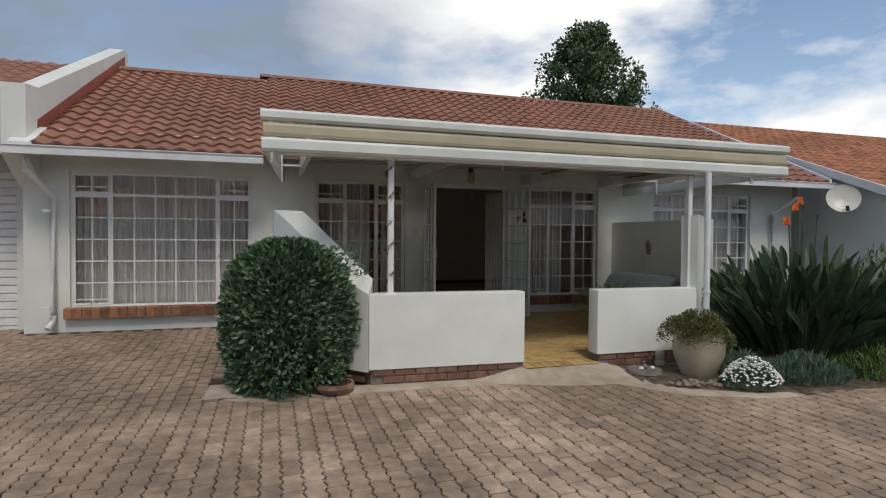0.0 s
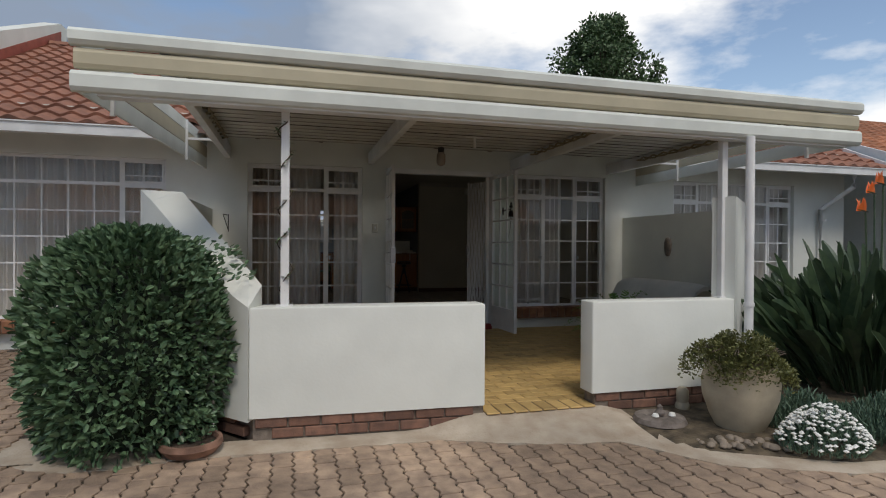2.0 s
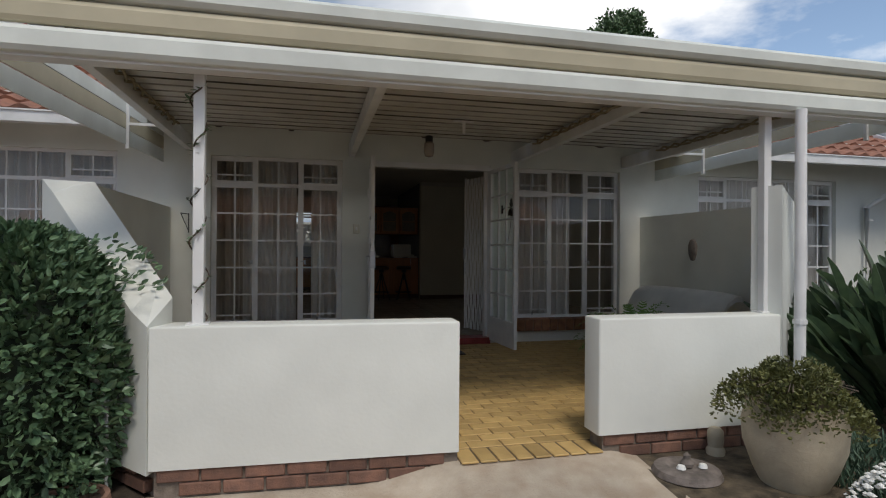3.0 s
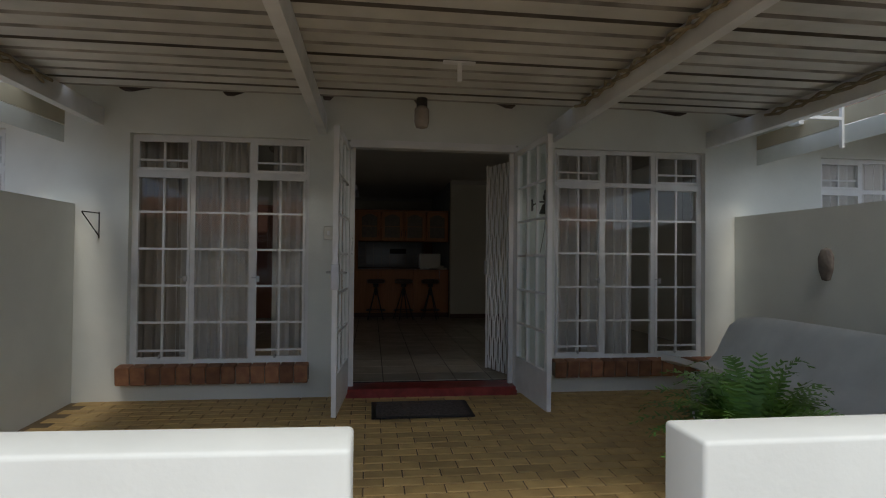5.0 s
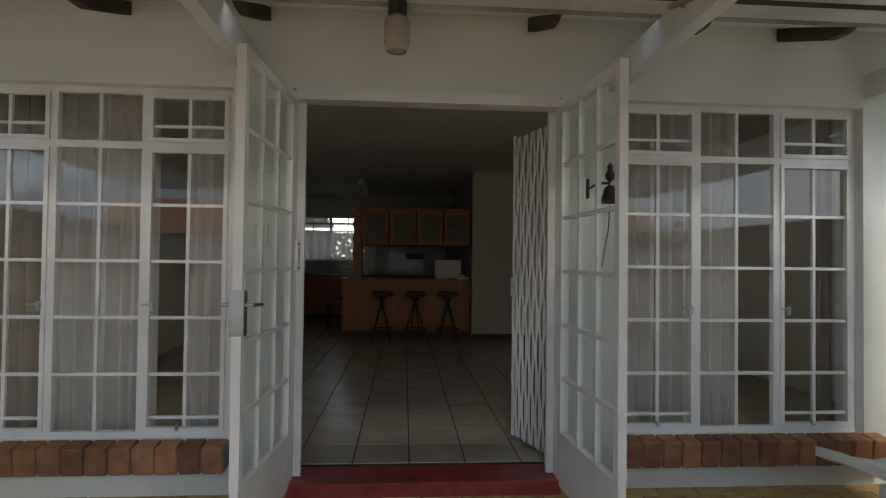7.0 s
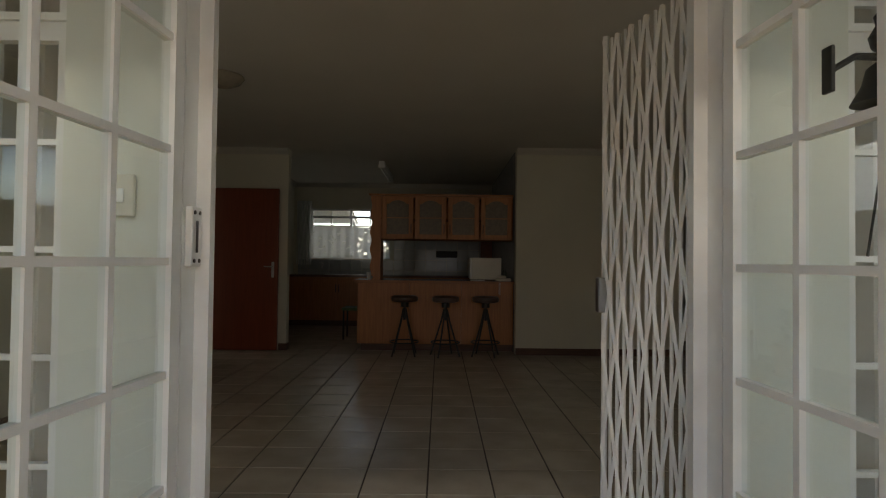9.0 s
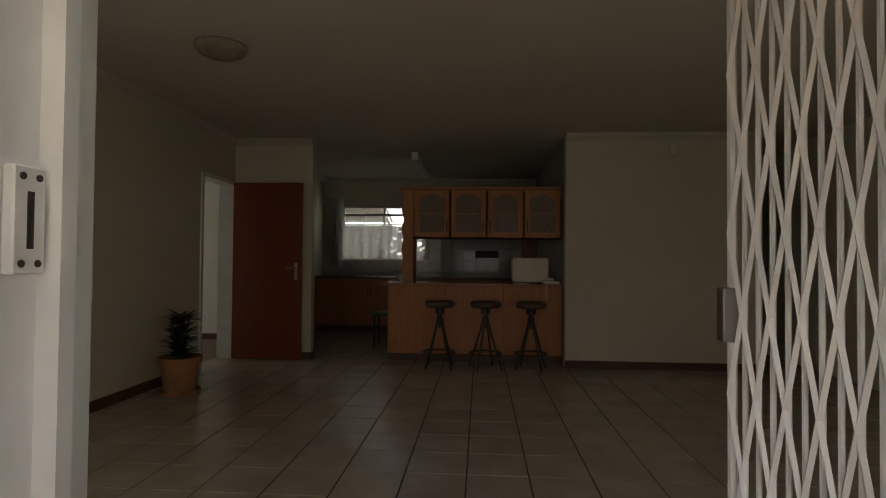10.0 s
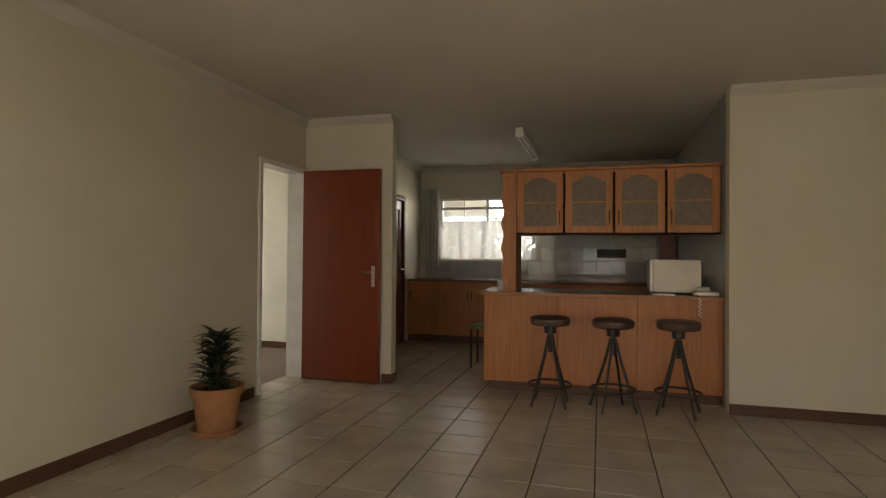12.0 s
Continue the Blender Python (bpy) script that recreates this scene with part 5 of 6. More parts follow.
CLAY = mat("worn_clay", (0.30, 0.17, 0.12), 0.85, 0.2, 9, 0.4, 60, stain=0.2)
bw = base("clay_bowl", 0.60, 5.52, -0.034, "shallow clay bowl planter on the concrete strip", "planter")
put("bowl", Build().lathe([(0, 0), (0.16, 0), (0.2, 0.05), (0.195, 0.085), (0.17, 0.085), (0.16, 0.05), (0, 0.045)], 24), CLAY, bw, True)
put("soil", Build().lathe([(0, 0.06), (0.16, 0.058)], 18), SOIL, bw)
lf = Build()
for k in range(60):
    a = r.uniform(0, 6.28)
    leaf_cloud(lf, r, (0.09 * math.cos(a) * r.random() + 0.06, 0.09 * math.sin(a) * r.random(), 0.06 + r.uniform(0, 0.2)), (math.cos(a), math.sin(a), 0.6), 0.06, 0.45)
put("sprig", lf, LEAF_BUSH, bw)
ps = base("standpipe", 0.70, 5.78, -0.036, "thin white water pipe beside the porch wall", "pipe")
put("pipe", Build().tube([(0, 0, 0), (0, 0, 0.5)], 0.011, 8), WHITE, ps)
put("tap", Build().tube([(-0.03, 0, 0.5), (0.04, 0, 0.5)], 0.014, 8), WHITE, ps)

pot = base("stone_planter", 4.50, 4.98, -0.02, "large beige stone pot with a bushy olive-green plant", "planter")
put("pot", Build().lathe([(0, 0), (0.16, 0), (0.21, 0.1), (0.262, 0.25), (0.27, 0.36), (0.245, 0.46), (0.25, 0.49), (0.22, 0.49), (0.21, 0.42), (0, 0.40)], 32), POT_STONE, pot, True)
put("soil", Build().lathe([(0, 0.43), (0.215, 0.43)], 20), SOIL, pot)
lf = Build()
for k in range(6500):
    a, q = r.uniform(0, 6.283), r.random() ** 0.5
    R = 0.35 * q * (1 + 0.12 * math.sin(3 * a) + 0.08 * math.sin(5 * a + 1))
    z = 0.46 + 0.25 * math.sqrt(max(0, 1 - q ** 2.5)) * (0.75 + 0.25 * math.sin(a * 4 + R * 9)) - 0.06 * q ** 3 + r.uniform(-0.07, 0.03)
    leaf_cloud(lf, r, (R * math.cos(a), R * math.sin(a), z), (math.cos(a) * 0.6, math.sin(a) * 0.6, 0.7), r.uniform(0.018, 0.034), 0.55, 1.0)
put("foliage", lf, LEAF_POT, pot, kind="stuff")
tw = Build()
for k in range(60):
    a, q = r.uniform(0, 6.283), r.uniform(0.15, 0.32)
    tw.tube([(0.05 * math.cos(a), 0.05 * math.sin(a), 0.42), (q * 0.6 * math.cos(a), q * 0.6 * math.sin(a), 0.62), (q * math.cos(a), q * math.sin(a), 0.60)], 0.003, 4)
put("twig", tw, BARK, pot)

sr = base("strelitzia", 6.75, 5.65, 0.0, "dense clump of strelitzia with long dark paddle leaves", "plant")
stems, lf, fl, bk = Build(), Build(), Build(), Build()
r = random.Random(12)
for k in range(520):
    a, q = r.uniform(0, 6.283), r.random() ** 0.6
    x0, y0 = 0.75 * q * math.cos(a), 0.75 * q * math.sin(a)
    lean = 0.15 + 0.75 * q * r.uniform(0.6, 1.2)
    d = Vector((math.cos(a) * lean, math.sin(a) * lean, 1)).normalized()
    h = r.uniform(0.35, 1.0) * (1.12 - 0.45 * q)
    p = Vector((x0, y0, 0)) + d * h
    stems.tube([(x0, y0, 0), p], 0.011, 4, 0.008)
    L, W = r.uniform(0.42, 0.68), r.uniform(0.09, 0.14)
    d2 = (d + Vector((r.uniform(-0.25, 0.25), r.uniform(-0.25, 0.25), -0.1 * q))).normalized()
    side = d2.cross(Vector((r.uniform(-1, 1), r.uniform(-1, 1), 0.2))).normalized()
    nn = side.cross(d2)
    kk = len(lf.v)
    for i in range(6):
        u = i / 5
        w = W * (math.sin(math.pi * (0.06 + 0.9 * u)) ** 0.8)
        c = p + d2 * L * u - Vector((0, 0, 0.10 * u * u))
        lf.v += [tuple(c - side * w / 2 + nn * w * 0.28), tuple(c), tuple(c + side * w / 2 + nn * w * 0.28)]
    for i in range(5):
        o = kk + 3 * i
        lf.f += [(o, o + 1, o + 4, o + 3), (o + 1, o + 2, o + 5, o + 4)]
for fx, fy, fz in ((-0.28, -0.25, 1.92), (-0.12, -0.05, 1.86), (-0.62, -0.35, 1.66), (0.15, -0.1, 1.8)):
    stems.tube([(fx * 0.4, fy * 0.4, 0), (fx * 0.8, fy * 0.8, fz * 0.6), (fx, fy, fz)], 0.009, 5)
    blade(bk, (fx + 0.03, fy, fz), (-0.9, -0.2, 0.15), (0, 0, 1), 0.2, 0.035, 0.1)
    if fx < 0.1:
        for q in range(6):
            blade(fl, (fx - 0.02 * q, fy, fz + 0.01), (-0.5 + 0.22 * q, r.uniform(-0.4, 0.4), 1), (0, 1, 0.1), 0.13, 0.035, 0.0, 3)
put("stem", stems, LEAF_STREL, sr, kind="stuff")
put("leaf", lf, LEAF_STREL, sr, kind="stuff")
put("bract", bk, LEAF_STREL, sr)
put("petal", fl, PETAL_O, sr, label="bright orange crane flower petals")


def mound(name, x, y, rx, ry, h, n, size, material, label, wide=0.3, seed=1, stuff=True):
    r = random.Random(seed)
    ob = base(name, x, y, slope(y) + 0.04, label, "plant")
    b = Build()
    for k in range(n):
        a, q = r.uniform(0, 6.283), math.sqrt(r.random())
        X, Y = rx * q * math.cos(a), ry * q * math.sin(a)
        z = h * (1 - q ** 2.2) * (0.55 + 0.45 * (0.5 + 0.5 * math.sin(X * 9 + 1.3) * math.cos(Y * 8))) * r.uniform(0.2, 1.0)
        leaf_cloud(b, r, (X, Y, z), (X * 0.6, Y * 0.6, 0.9), size * r.uniform(0.6, 1.3), wide, 0.6)
    put("foliage", b, material, ob, kind="stuff")
    return ob, r


fw, rr = mound("white_flower_mound", 4.74, 4.50, 0.30, 0.24, 0.24, 1500, 0.05, LEAF_GREY, "low mound of small white flowers at the bed edge", 0.25, 21)
b = Build()
for k in range(400):
    a, q = rr.uniform(0, 6.283), math.sqrt(rr.random())
    X, Y, s = 0.32 * q * math.cos(a), 0.26 * q * math.sin(a), rr.uniform(0.008, 0.0135)
    z = 0.24 * (1 - q ** 2.2) * rr.uniform(0.6, 1.0) + 0.05
    b.raw([(X - s, Y - s, z), (X + s, Y - s, z), (X + s, Y + s, z), (X - s, Y + s, z), (X, Y, z + s), (X, Y, z - s)], [(0, 1, 4), (1, 2, 4), (2, 3, 4), (3, 0, 4), (1, 0, 5), (2, 1, 5), (3, 2, 5), (0, 3, 5)])
put("blossom", b, PETAL_W, fw, label="tiny white blossoms", kind="stuff")
mound("ground_cover", 5.55, 4.62, 0.62, 0.38, 0.26, 3200, 0.075, LEAF_GREY, "grey-green feathery ground cover", 0.18, 22)
mound("ground_cover", 5.1, 5.0, 0.45, 0.35, 0.22, 1800, 0.07, LEAF_GREY, "grey-green feathery ground cover", 0.18, 23)
mound("low_plants", 6.7, 4.55, 0.75, 0.42, 0.30, 2600, 0.085, LEAF_LIGHT, "light green low garden plants", 0.25, 24)
mound("low_plants", 8.0, 4.6, 0.9, 0.6, 0.40, 2600, 0.09, LEAF_LIGHT, "light green low garden plants", 0.25, 25)
mound("shrub", 9.2, 6.4, 1.2, 1.1, 1.45, 5200, 0.11, LEAF_LIGHT, "loose green shrub behind the strelitzia", 0.35, 26)
mound("shrub", 8.0, 7.4, 1.0, 0.9, 1.1, 3600, 0.11, LEAF_TREE, "loose green shrub behind the strelitzia", 0.35, 27)

ston = base("stone_bird_bath", 3.98, 5.22, -0.03, "flat grey stone dish with a small dove figure", "bird bath")
put("dish", Build().lathe([(0, 0), (0.16, 0), (0.2, 0.035), (0.185, 0.07), (0.12, 0.085), (0.10, 0.075), (0, 0.07)], 22), STONE_G, ston, True)
put("figure", Build().lathe([(0, 0.07), (0.035, 0.08), (0.04, 0.10), (0.02, 0.125), (0.022, 0.145), (0, 0.165)], 12), STONE_G, ston, True)
for k, (x, y) in enumerate(((-0.06, -0.03), (0.08, -0.04))):
    put("shell", Build().lathe([(0, 0.072), (0.028, 0.08), (0.02, 0.1), (0, 0.105)], 10, (x, y, 0)), PETAL_W, ston, True)
hdl = base("carved_stone_head", 4.36, 5.44, -0.02, "small carved stone garden ornament", "ornament")
put("block", Build().lathe([(0, 0), (0.055, 0.0), (0.06, 0.06), (0.045, 0.085), (0.052, 0.12), (0.05, 0.18), (0.03, 0.205), (0, 0.21)], 14), POT_STONE, hdl, True)
peb = base("pebbles", 4.2, 4.72, -0.03, "smooth river pebbles at the foot of the pot", "pebbles")
b = Build()
for k in range(38):
    x, y, s = r.uniform(-0.2, 0.5), r.uniform(-0.12, 0.1), r.uniform(0.014, 0.036)
    y -= 0.35 * x
    b.lathe([(0, 0), (s * 0.8, s * 0.15), (s, s * 0.5), (s * 0.85, s * 0.95), (s * 0.5, s * 1.2), (0, s * 1.28)], 9, (x, y, 0))
put("stone", b, PEBBLE, peb, True, kind="stuff")

dish = base("satellite_dish", 11.05, 8.3, 2.25, "grey-white satellite dish on the neighbouring wall", "satellite dish")
b = Build().lathe([(0, 0.0), (0.15, 0.012), (0.28, 0.045), (0.36, 0.08), (0.365, 0.085), (0.36, 0.075), (0.28, 0.035), (0.15, 0.0), (0, -0.012)], 28)
dd = put("reflector", b, IVORY, dish, True)
dd.matrix_local = pose(-0.2, -0.1, 0.05, 72, 0, -42) @ Matrix.Scale(0.8, 4)
put("arm", Build().tube([(0.25, 0.2, -0.1), (0.0, 0.1, -0.05), (-0.2, -0.08, 0.05)], 0.02, 8).tube([(-0.2, -0.1, -0.15), (-0.45, -0.4, -0.18)], 0.012, 6), STEEL, dish)
put("feed", Build().tube([(-0.45, -0.4, -0.2), (-0.45, -0.38, -0.1)], 0.03, 8), BLACK, dish)


yard = put("wall_back_yard", Build().box(-6, 12, 20.6, 20.82, -0.1, 2.1).box(-6, 12, 20.56, 20.86, 2.1, 2.18), PLASTER, label="white boundary wall behind the kitchen", category="wall", kind="structure")
shed = base("yard_canopy", 0.2, 19.6, 2.36, "sloping sheet canopy outside the kitchen window", "canopy")
put("sheet", Build().raw([(-2.5, -0.6, 0.30), (1.1, -0.6, 0.30), (1.1, 0.98, -0.12), (-2.5, 0.98, -0.12), (-2.5, -0.6, 0.33), (1.1, -0.6, 0.33), (1.1, 0.98, -0.09), (-2.5, 0.98, -0.09)], [(0, 1, 2, 3), (7, 6, 5, 4), (0, 4, 5, 1), (1, 5, 6, 2), (2, 6, 7, 3), (3, 7, 4, 0)]), SHEET, shed)
put("rafter", Build().slab([(-0.6, 0.22), (-0.6, 0.3), (0.98, -0.12), (0.98, -0.2)], 0, 1.0, 1.06).slab([(-0.6, 0.22), (-0.6, 0.3), (0.98, -0.12), (0.98, -0.2)], 0, -0.6, -0.54), WHITE_METAL, shed)

# ---- tree behind the house and the far side of the drive ----
tree = base("tree", 18.6, 30.0, 0.0, "tall leafy green tree standing behind the roof", "tree")
put("trunk", Build().tube([(0, 0, 0), (0.1, 0, 3), (0, 0.1, 7), (0.2, 0, 11)], 0.28, 10, 0.08), BARK, tree)
b, lim = Build(), Build()
r = random.Random(31)
clumps = []
for k in range(150):
    a, z = r.uniform(0, 6.283), r.uniform(7.2, 14.0)
    u = (z - 6.5) / 7.9
    R = 3.9 * math.sin(math.pi * (0.2 + 0.78 * u) ** 0.9) ** 0.8 * r.uniform(0.35, 1.0)
    x, y = R * math.cos(a), R * math.sin(a)
    if x > 1.6 and z > 11.6:
        z -= 2.0
    clumps.append((x, y, z, r.uniform(0.4, 0.8)))
    lim.tube([(0, 0, max(3.0, z - 3)), (x * 0.5, y * 0.5, z - 0.9), (x, y, z)], 0.07, 5, 0.02)
for x, y, z, s in clumps:
    for k in range(130):
        v = Vector((r.gauss(0, 1), r.gauss(0, 1), r.gauss(0, 1))).normalized() * s * r.random() ** 0.4
        leaf_cloud(b, r, (x + v.x, y + v.y, z + v.z), v, r.uniform(0.14, 0.28), 0.6, 0.9)
put("limb", lim, BARK, tree)
put("crown", b, LEAF_TREE, tree, kind="stuff")

far = base("house_opposite", 2.0, -16.0, 0.0, "white house with a red tiled roof across the drive", "house")
put("wall", Build().box(-14, 14, -6, 0, -0.1, 2.6), PLASTER, far)
put("roof", Build().slab([(0.6, 2.5), (0.6, 2.62), (-3.5, 4.7), (-7, 2.62), (-7, 2.5)], 0, -14.5, 14.5), TILE_ROOF_N, far)
put("window", Build().box(-6, -3.5, -0.02, 0.03, 0.7, 2.1).box(4, 6.5, -0.02, 0.03, 0.7, 2.1), BLACK, far)

# ---- pieces of floors, walls and paving ----


def pieces(parent, mesh_near, places, near, name, material):
    """Places are (x, y, z, turn). The first 300 by near are parts; the others one joined part."""
    places = sorted(places, key=near)
    for x, y, z, rz in places[:300]:
        o = new(name, mesh_near)
        o.parent = parent
        o.matrix_local = pose(x, y, z, 0, 0, rz)
    rest = Build()
    src_v = [v.co.copy() for v in mesh_near.vertices]
    src_f = [tuple(p.vertices) for p in mesh_near.polygons]
    for x, y, z, rz in places[300:]:
        m = pose(x, y, z, 0, 0, rz)
        rest.raw([m @ v for v in src_v], src_f)
    if rest.v:
        put(name + "_field", rest, material, parent, kind="stuff")


# living room tiles
TS = 0.343
tm = Build().box(-TS / 2 + 0.0045, TS / 2 - 0.0045, -TS / 2 + 0.0045, TS / 2 - 0.0045, -0.008, 0.0, 0.0015).mesh("tile", FLOOR_T)
pl = []
for i in range(-9, 14):
    for j in range(0, 27):
        x, y = 3.00 + TS * i, 9.525 + TS * j
        if 0.20 < x < 6.9 and y < 18.1:
            pl.append((x, y, FLOOR, 0))
pieces(bpy.data.objects["floor"], tm, pl, lambda p: abs(p[0] - 2.8) + abs(p[1] - 12.0), "tile", FLOOR_T)

# porch tiles
PW, PD = 0.225, 0.11
pm = Build().box(-PW / 2 + 0.004, PW / 2 - 0.004, -PD / 2 + 0.004, PD / 2 - 0.004, -0.012, 0.0, 0.003).mesh("tile", PORCH)
pl = []
j = 0
y = 5.775
for k in range(8):
    pl.append((2.725 + 0.1165 * k, 5.605, porch_z(5.6), 90 + random.uniform(-0.5, 0.5)))
while y < FACE + 0.04:
    x = 0.2 + (PW / 2 if j % 2 else 0)
    while x < 6.2:
        lo = 1.05 - (y - 5.6) * 0.86 if y < 6.65 else 0.30
        hi = 4.85 + (y - 5.6) * 1.05 if y < 6.8 else 6.15
        if lo + 0.06 < x < hi - 0.02 and not (y < 5.82 and not 2.62 < x < 3.64):
            pl.append((x, y, porch_z(y) + random.uniform(-0.001, 0.001), random.uniform(-0.4, 0.4)))
        x += PW
    y += PD
    j += 1
pieces(porch_floor, pm, pl, lambda p: abs(p[0] - 3.1) + 0.6 * abs(p[1] - 7.2), "tile", PORCH)

# bricks of the porch base
bme = Build().raw(*_brick(0.215, 0.1, 0.068)).mesh("brick", BRICK)


def brick_row(parent, p0, p1, z, shift):
    a, b = Vector((*p0, 0)), Vector((*p1, 0))
    d = (b - a).normalized()
    n = int((b - a).length / 0.228)
    for i in range(n + 1):
        s = 0.114 + i * 0.228 - shift
        if not 0.08 < s < (b - a).length - 0.06:
            continue
        q = a + d * s
        o = new("brick", bme)
        o.parent = parent
        o.matrix_local = pose(q.x, q.y, z, random.uniform(-1, 1), 0, math.degrees(math.atan2(d.y, d.x)) + random.uniform(-0.6, 0.6))


wb = bpy.data.objects["wall_base"]
for k, z in enumerate((0.088, 0.012)):
    brick_row(wb, (0.99, 5.66), (2.68, 5.59), z, 0.114 * k)
    brick_row(wb, (0.12, 6.64), (0.99, 5.67), z, 0.114 * k)
for k, z in enumerate((0.127, 0.051, -0.02)):
    brick_row(wb, (3.60, 5.565), (4.93, 5.565), z, 0.114 * (k % 2))

# interlocking pavers of the driveway
SW, SL, AMP = 0.132, 0.245, 0.022
g2 = 0.0062
side = [(-1, -0.6), (-0.75, 1.0), (-0.25, -1.0), (0.25, 1.0), (0.75, -1.0), (1, 0.6)]
right = [(SW / 2 - g2 + AMP * o * 0.5, u * (SL / 2 - g2)) for u, o in side]
left = [(-SW / 2 + g2 + AMP * o * 0.5, u * (SL / 2 - g2)) for u, o in side][::-1]
outline = right + left
inner = [(x * 0.93, y * 0.965) for x, y in outline]
n = len(outline)
pv = Build().raw([(x, y, -0.03) for x, y in outline] + [(x, y, -0.004) for x, y in outline] + [(x, y, 0.0) for x, y in inner],
                 [(i, (i + 1) % n, n + (i + 1) % n, n + i) for i in range(n)] + [(n + i, n + (i + 1) % n, 2 * n + (i + 1) % n, 2 * n + i) for i in range(n)] + [tuple(range(2 * n, 3 * n))])
pvm = pv.mesh("paver", PAVER)


def ring(x):
    return math.sqrt(max(0.0, 1 - ((x - 0.1) / 0.72) ** 2))


def apron_edge(x):
    """Front line of the concrete strip along the porch."""
    if x < -0.62 or x > 4.99:
        return 99.0
    if x < 0.45:
        return 5.98 - 0.60 * ring(x)
    if x < 2.3:
        return 5.455 - 0.075 * (x - 0.45) / 1.85
    if x < 3.5:
        return 5.38 - 0.32 * math.sin((x - 2.3) / 1.2 * math.pi / 2)
    if x < 3.9:
        return 5.06 - 0.56 * (x - 3.5) / 0.4
    return bed_edge(x) - 0.20 + 0.14 * (x - 3.9) / 1.1


def apron_back(x):
    return 5.98 + 0.9 * ring(x) if x < 0.45 else 6.2 if x < 0.7 else 5.66


def bed_edge(x):
    """Front line of the garden bed."""
    if x < 3.75:
        return 99.0
    return 4.78 - 0.55 * (x - 3.75) if x < 4.7 else 4.26 - 0.10 * (x - 4.7)


pl = []
for i in range(-62, 78):
    for j in range(-6, 40):
        x, y = i * SW, j * SL + (SL / 2 if i % 2 else 0)
        if y > FACE - 0.15 and x > -3.4 or y > 9.55:
            continue
        if y > bed_edge(x) + 0.06 or apron_edge(x) + 0.07 < y < apron_back(x) - 0.1 or x > 0.1 and y > 5.6:
            continue
        pl.append((x, y, slope(y) + random.uniform(-0.0025, 0.002), random.uniform(-0.8, 0.8)))
driveway = put("pavement", Build().raw([(-12, -2, -0.063), (12, -2, -0.063), (12, 4.0, -0.063), (-12, 4.0, -0.063)], [(0, 1, 2, 3)]), JOINT, label="worn red-brown interlocking brick pavers with dark stains", category="driveway", kind="structure")
pieces(driveway, pvm, pl, lambda p: (p[0] - 1.2) ** 2 + (p[1] - 4.2) ** 2, "paver", PAVER)

# concrete strip and ramp
b = Build()
N = 72
for i in range(N):
    xa, xb = -0.619 + 5.6 * i / N, -0.619 + 5.6 * (i + 1) / N

    def col(x):
        e = apron_edge(x) - 0.03
        u = min(max((x - 2.05) / 0.6, 0.0), 1.0) * min(max((4.1 - x) / 0.5, 0.0), 1.0)
        ramp = -0.036 + 0.098 * u * u * (3 - 2 * u)
        bk = max(apron_back(x), e + 0.06)
        return [(x, e, -0.08), (x, e + 0.012 * math.sin(x * 23), -0.0465), (x, e + 0.06, -0.04), (x, min(bk, 5.54), max(-0.036, ramp)), (x, bk, max(-0.036, ramp))]

    p, q = col(xa), col(xb)
    m = len(p)
    b.raw(p + q, [(k, k + 1, m + k + 1, m + k) for k in range(m - 1)])
put("kerb_strip", b, CONCRETE, None, True, "worn buff concrete strip and ramp along the porch", "concrete strip", kind="structure")

# garden bed
b = Build()
xs = [3.75 + 0.25 * i for i in range(60)]
vs = []
for x in xs:
    e = bed_edge(x)
    bk = 5.56 if x < 4.95 else 5.56 + (x - 4.95) * 0.9 if x < 6.4 else 9.11
    for v, dz in ((0, -0.03), (0.04, 0.012), (0.4, 0.05), (bk - e, 0.06)):
        vs.append((x, e + v, dz + slope(e + v)))
fs = [(i * 4 + k, (i + 1) * 4 + k, (i + 1) * 4 + k + 1, i * 4 + k + 1) for i in range(len(xs) - 1) for k in range(3)]
put("garden_bed", b.raw(vs, fs), GARDEN, label="dark garden soil beside the porch", category="garden bed", kind="structure")

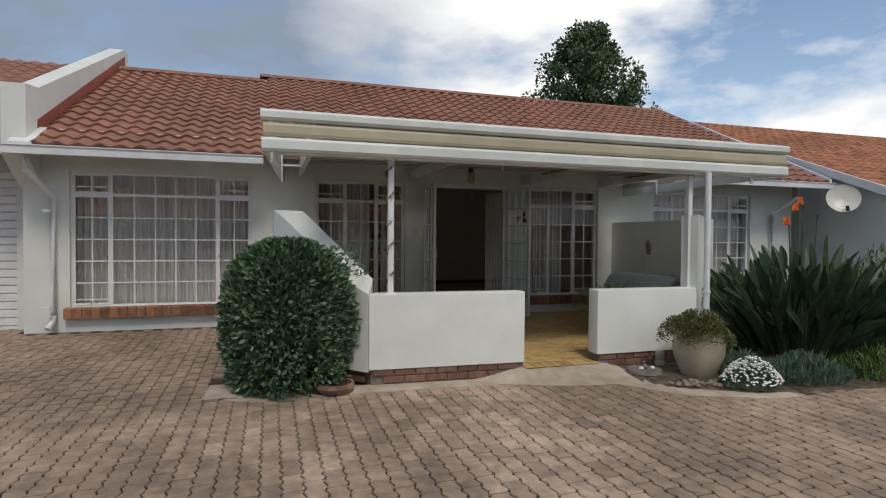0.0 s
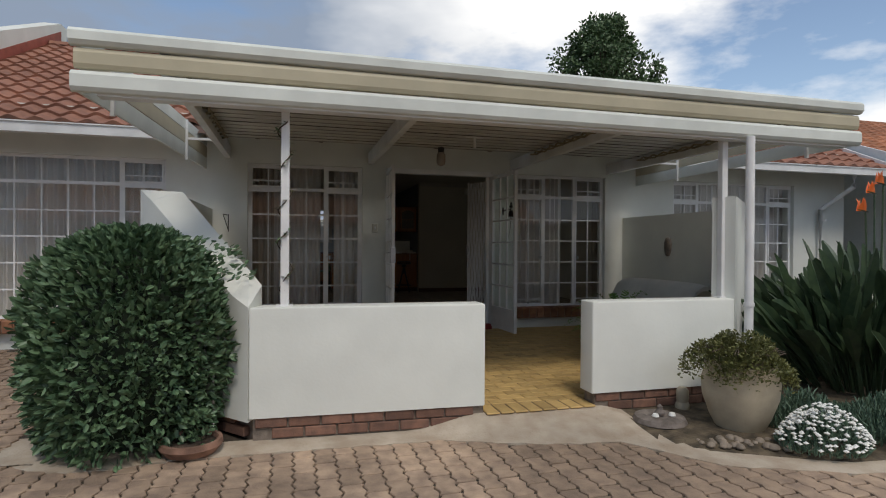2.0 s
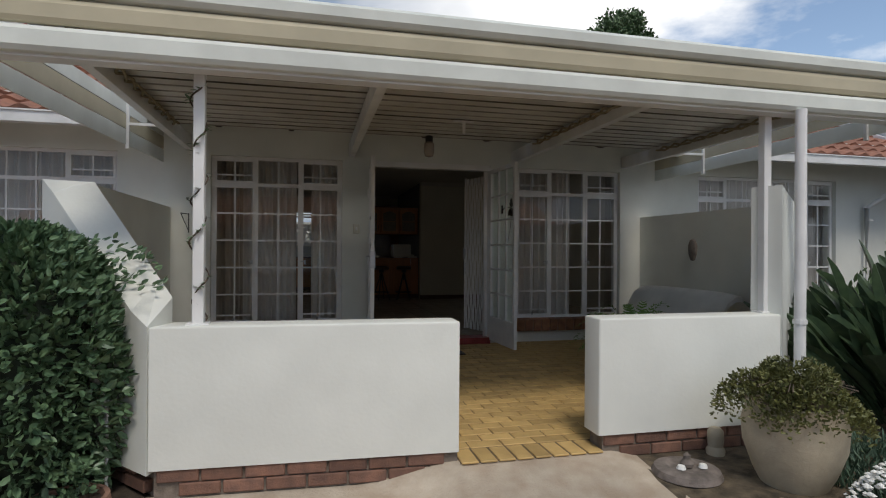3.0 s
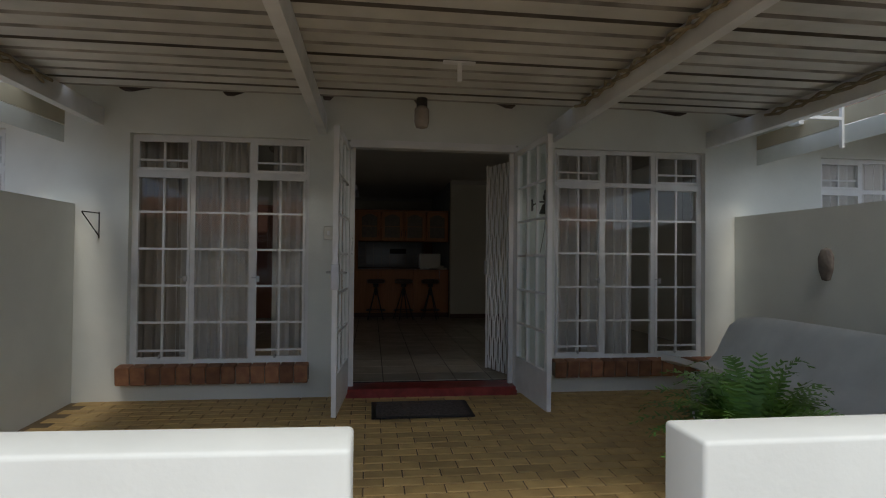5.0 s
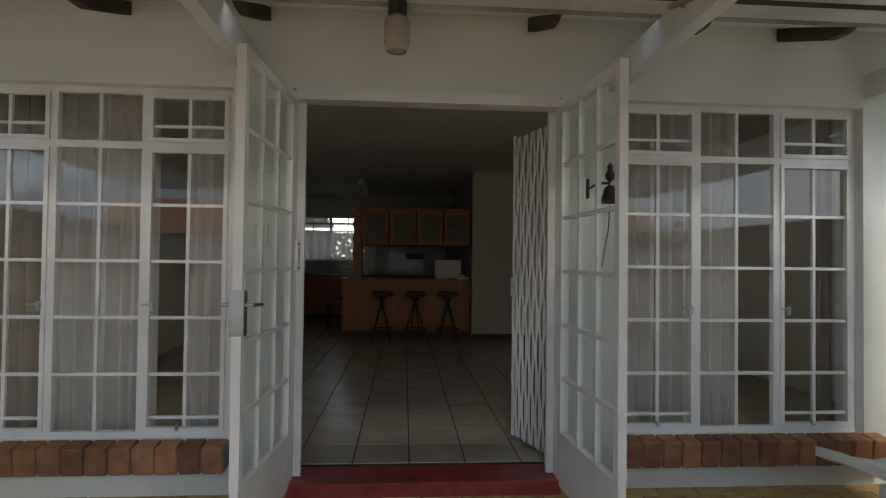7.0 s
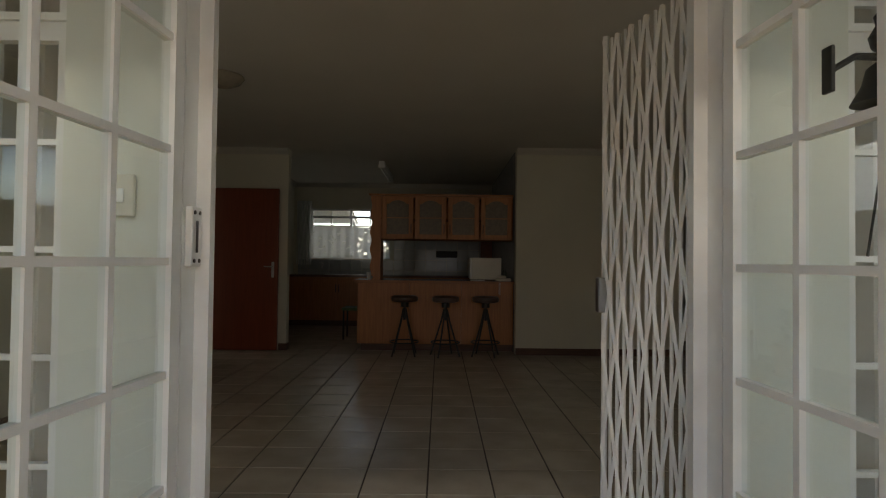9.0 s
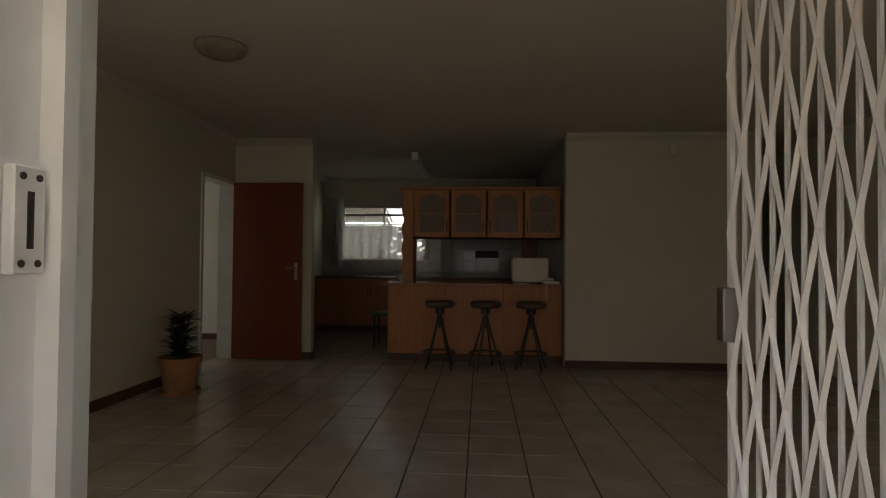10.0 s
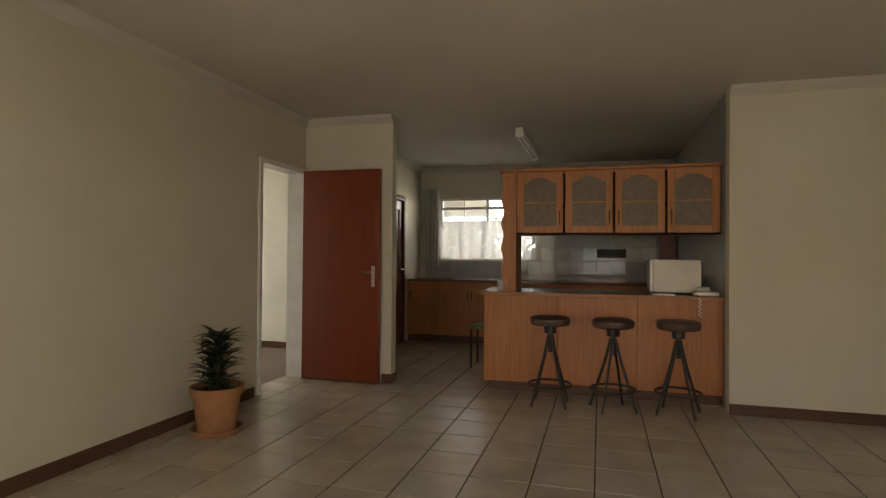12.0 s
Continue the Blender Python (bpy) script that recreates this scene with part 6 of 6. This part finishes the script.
# roof tiles, row by row
TW, TL = 0.25, 0.32
prof = [(u, 0.024 * (0.5 - 0.5 * math.cos(math.pi * 2 * u)) * 1.8 - 0.004) for u in [i / 8 for i in range(9)]]
m = len(prof)
tvs = [((u - 0.5) * TW, 0.0, h + 0.032) for u, h in prof] + [((u - 0.5) * TW, TL * 1.06, h - 0.004) for u, h in prof] + [((u - 0.5) * TW, 0.0, h - 0.012) for u, h in prof]
rtm = Build().raw(tvs, [(i, i + 1, m + i + 1, m + i) for i in range(m - 1)] + [(2 * m + i, 2 * m + i + 1, i + 1, i) for i in range(m - 1)]).mesh("roof_tile", TILE_ROOF)
rows = int(math.hypot(RIDGE_Y - EAVE_Y, RIDGE_Z - EAVE_Z) / TL)
tiles = []
for j in range(rows + 1):
    s = j * TL - 0.02
    for i in range(56):
        x = -2.95 + i * TW
        if x < 10.85 and not (x < LEFT_END and j > rows - 2) and not (j == 0 and 0.0 < x < 6.2):
            tiles.append((x, EAVE_Y + s * math.cos(ang), EAVE_Z + s * math.sin(ang)))
tiles.sort(key=lambda p: (p[0] - 0.5) ** 2 + (p[1] - 8.6) ** 2 * 2)
rest = Build()
tv = [v.co.copy() for v in rtm.vertices]
tf = [tuple(p.vertices) for p in rtm.polygons]
for k, (x, y, z) in enumerate(tiles):
    mm = pose(x, y, z + random.uniform(-0.002, 0.002), math.degrees(ang), 0, random.uniform(-0.5, 0.5))
    if k < 300:
        o = new("roof_tile", rtm)
        o.parent, o.matrix_local = roof_house, mm
    else:
        rest.raw([mm @ v for v in tv], tf)
put("roof_tile_field", rest, TILE_ROOF, roof_house, kind="stuff")
rd = Build()
for i in range(35):
    x = -3.05 + i * 0.4
    RZ, RY = (RIDGE_Z - 0.24, RIDGE_Y - 0.50) if x < LEFT_END - 0.2 else (RIDGE_Z, RIDGE_Y)
    rd.slab([(RY - 0.14, RZ - 0.02), (RY - 0.09, RZ + 0.05), (RY, RZ + 0.08), (RY + 0.09, RZ + 0.05), (RY + 0.14, RZ - 0.02)], 0, x, x + 0.41 if i < 34 else x + 0.35)
put("ridge_tile", rd, TILE_ROOF, roof_house)
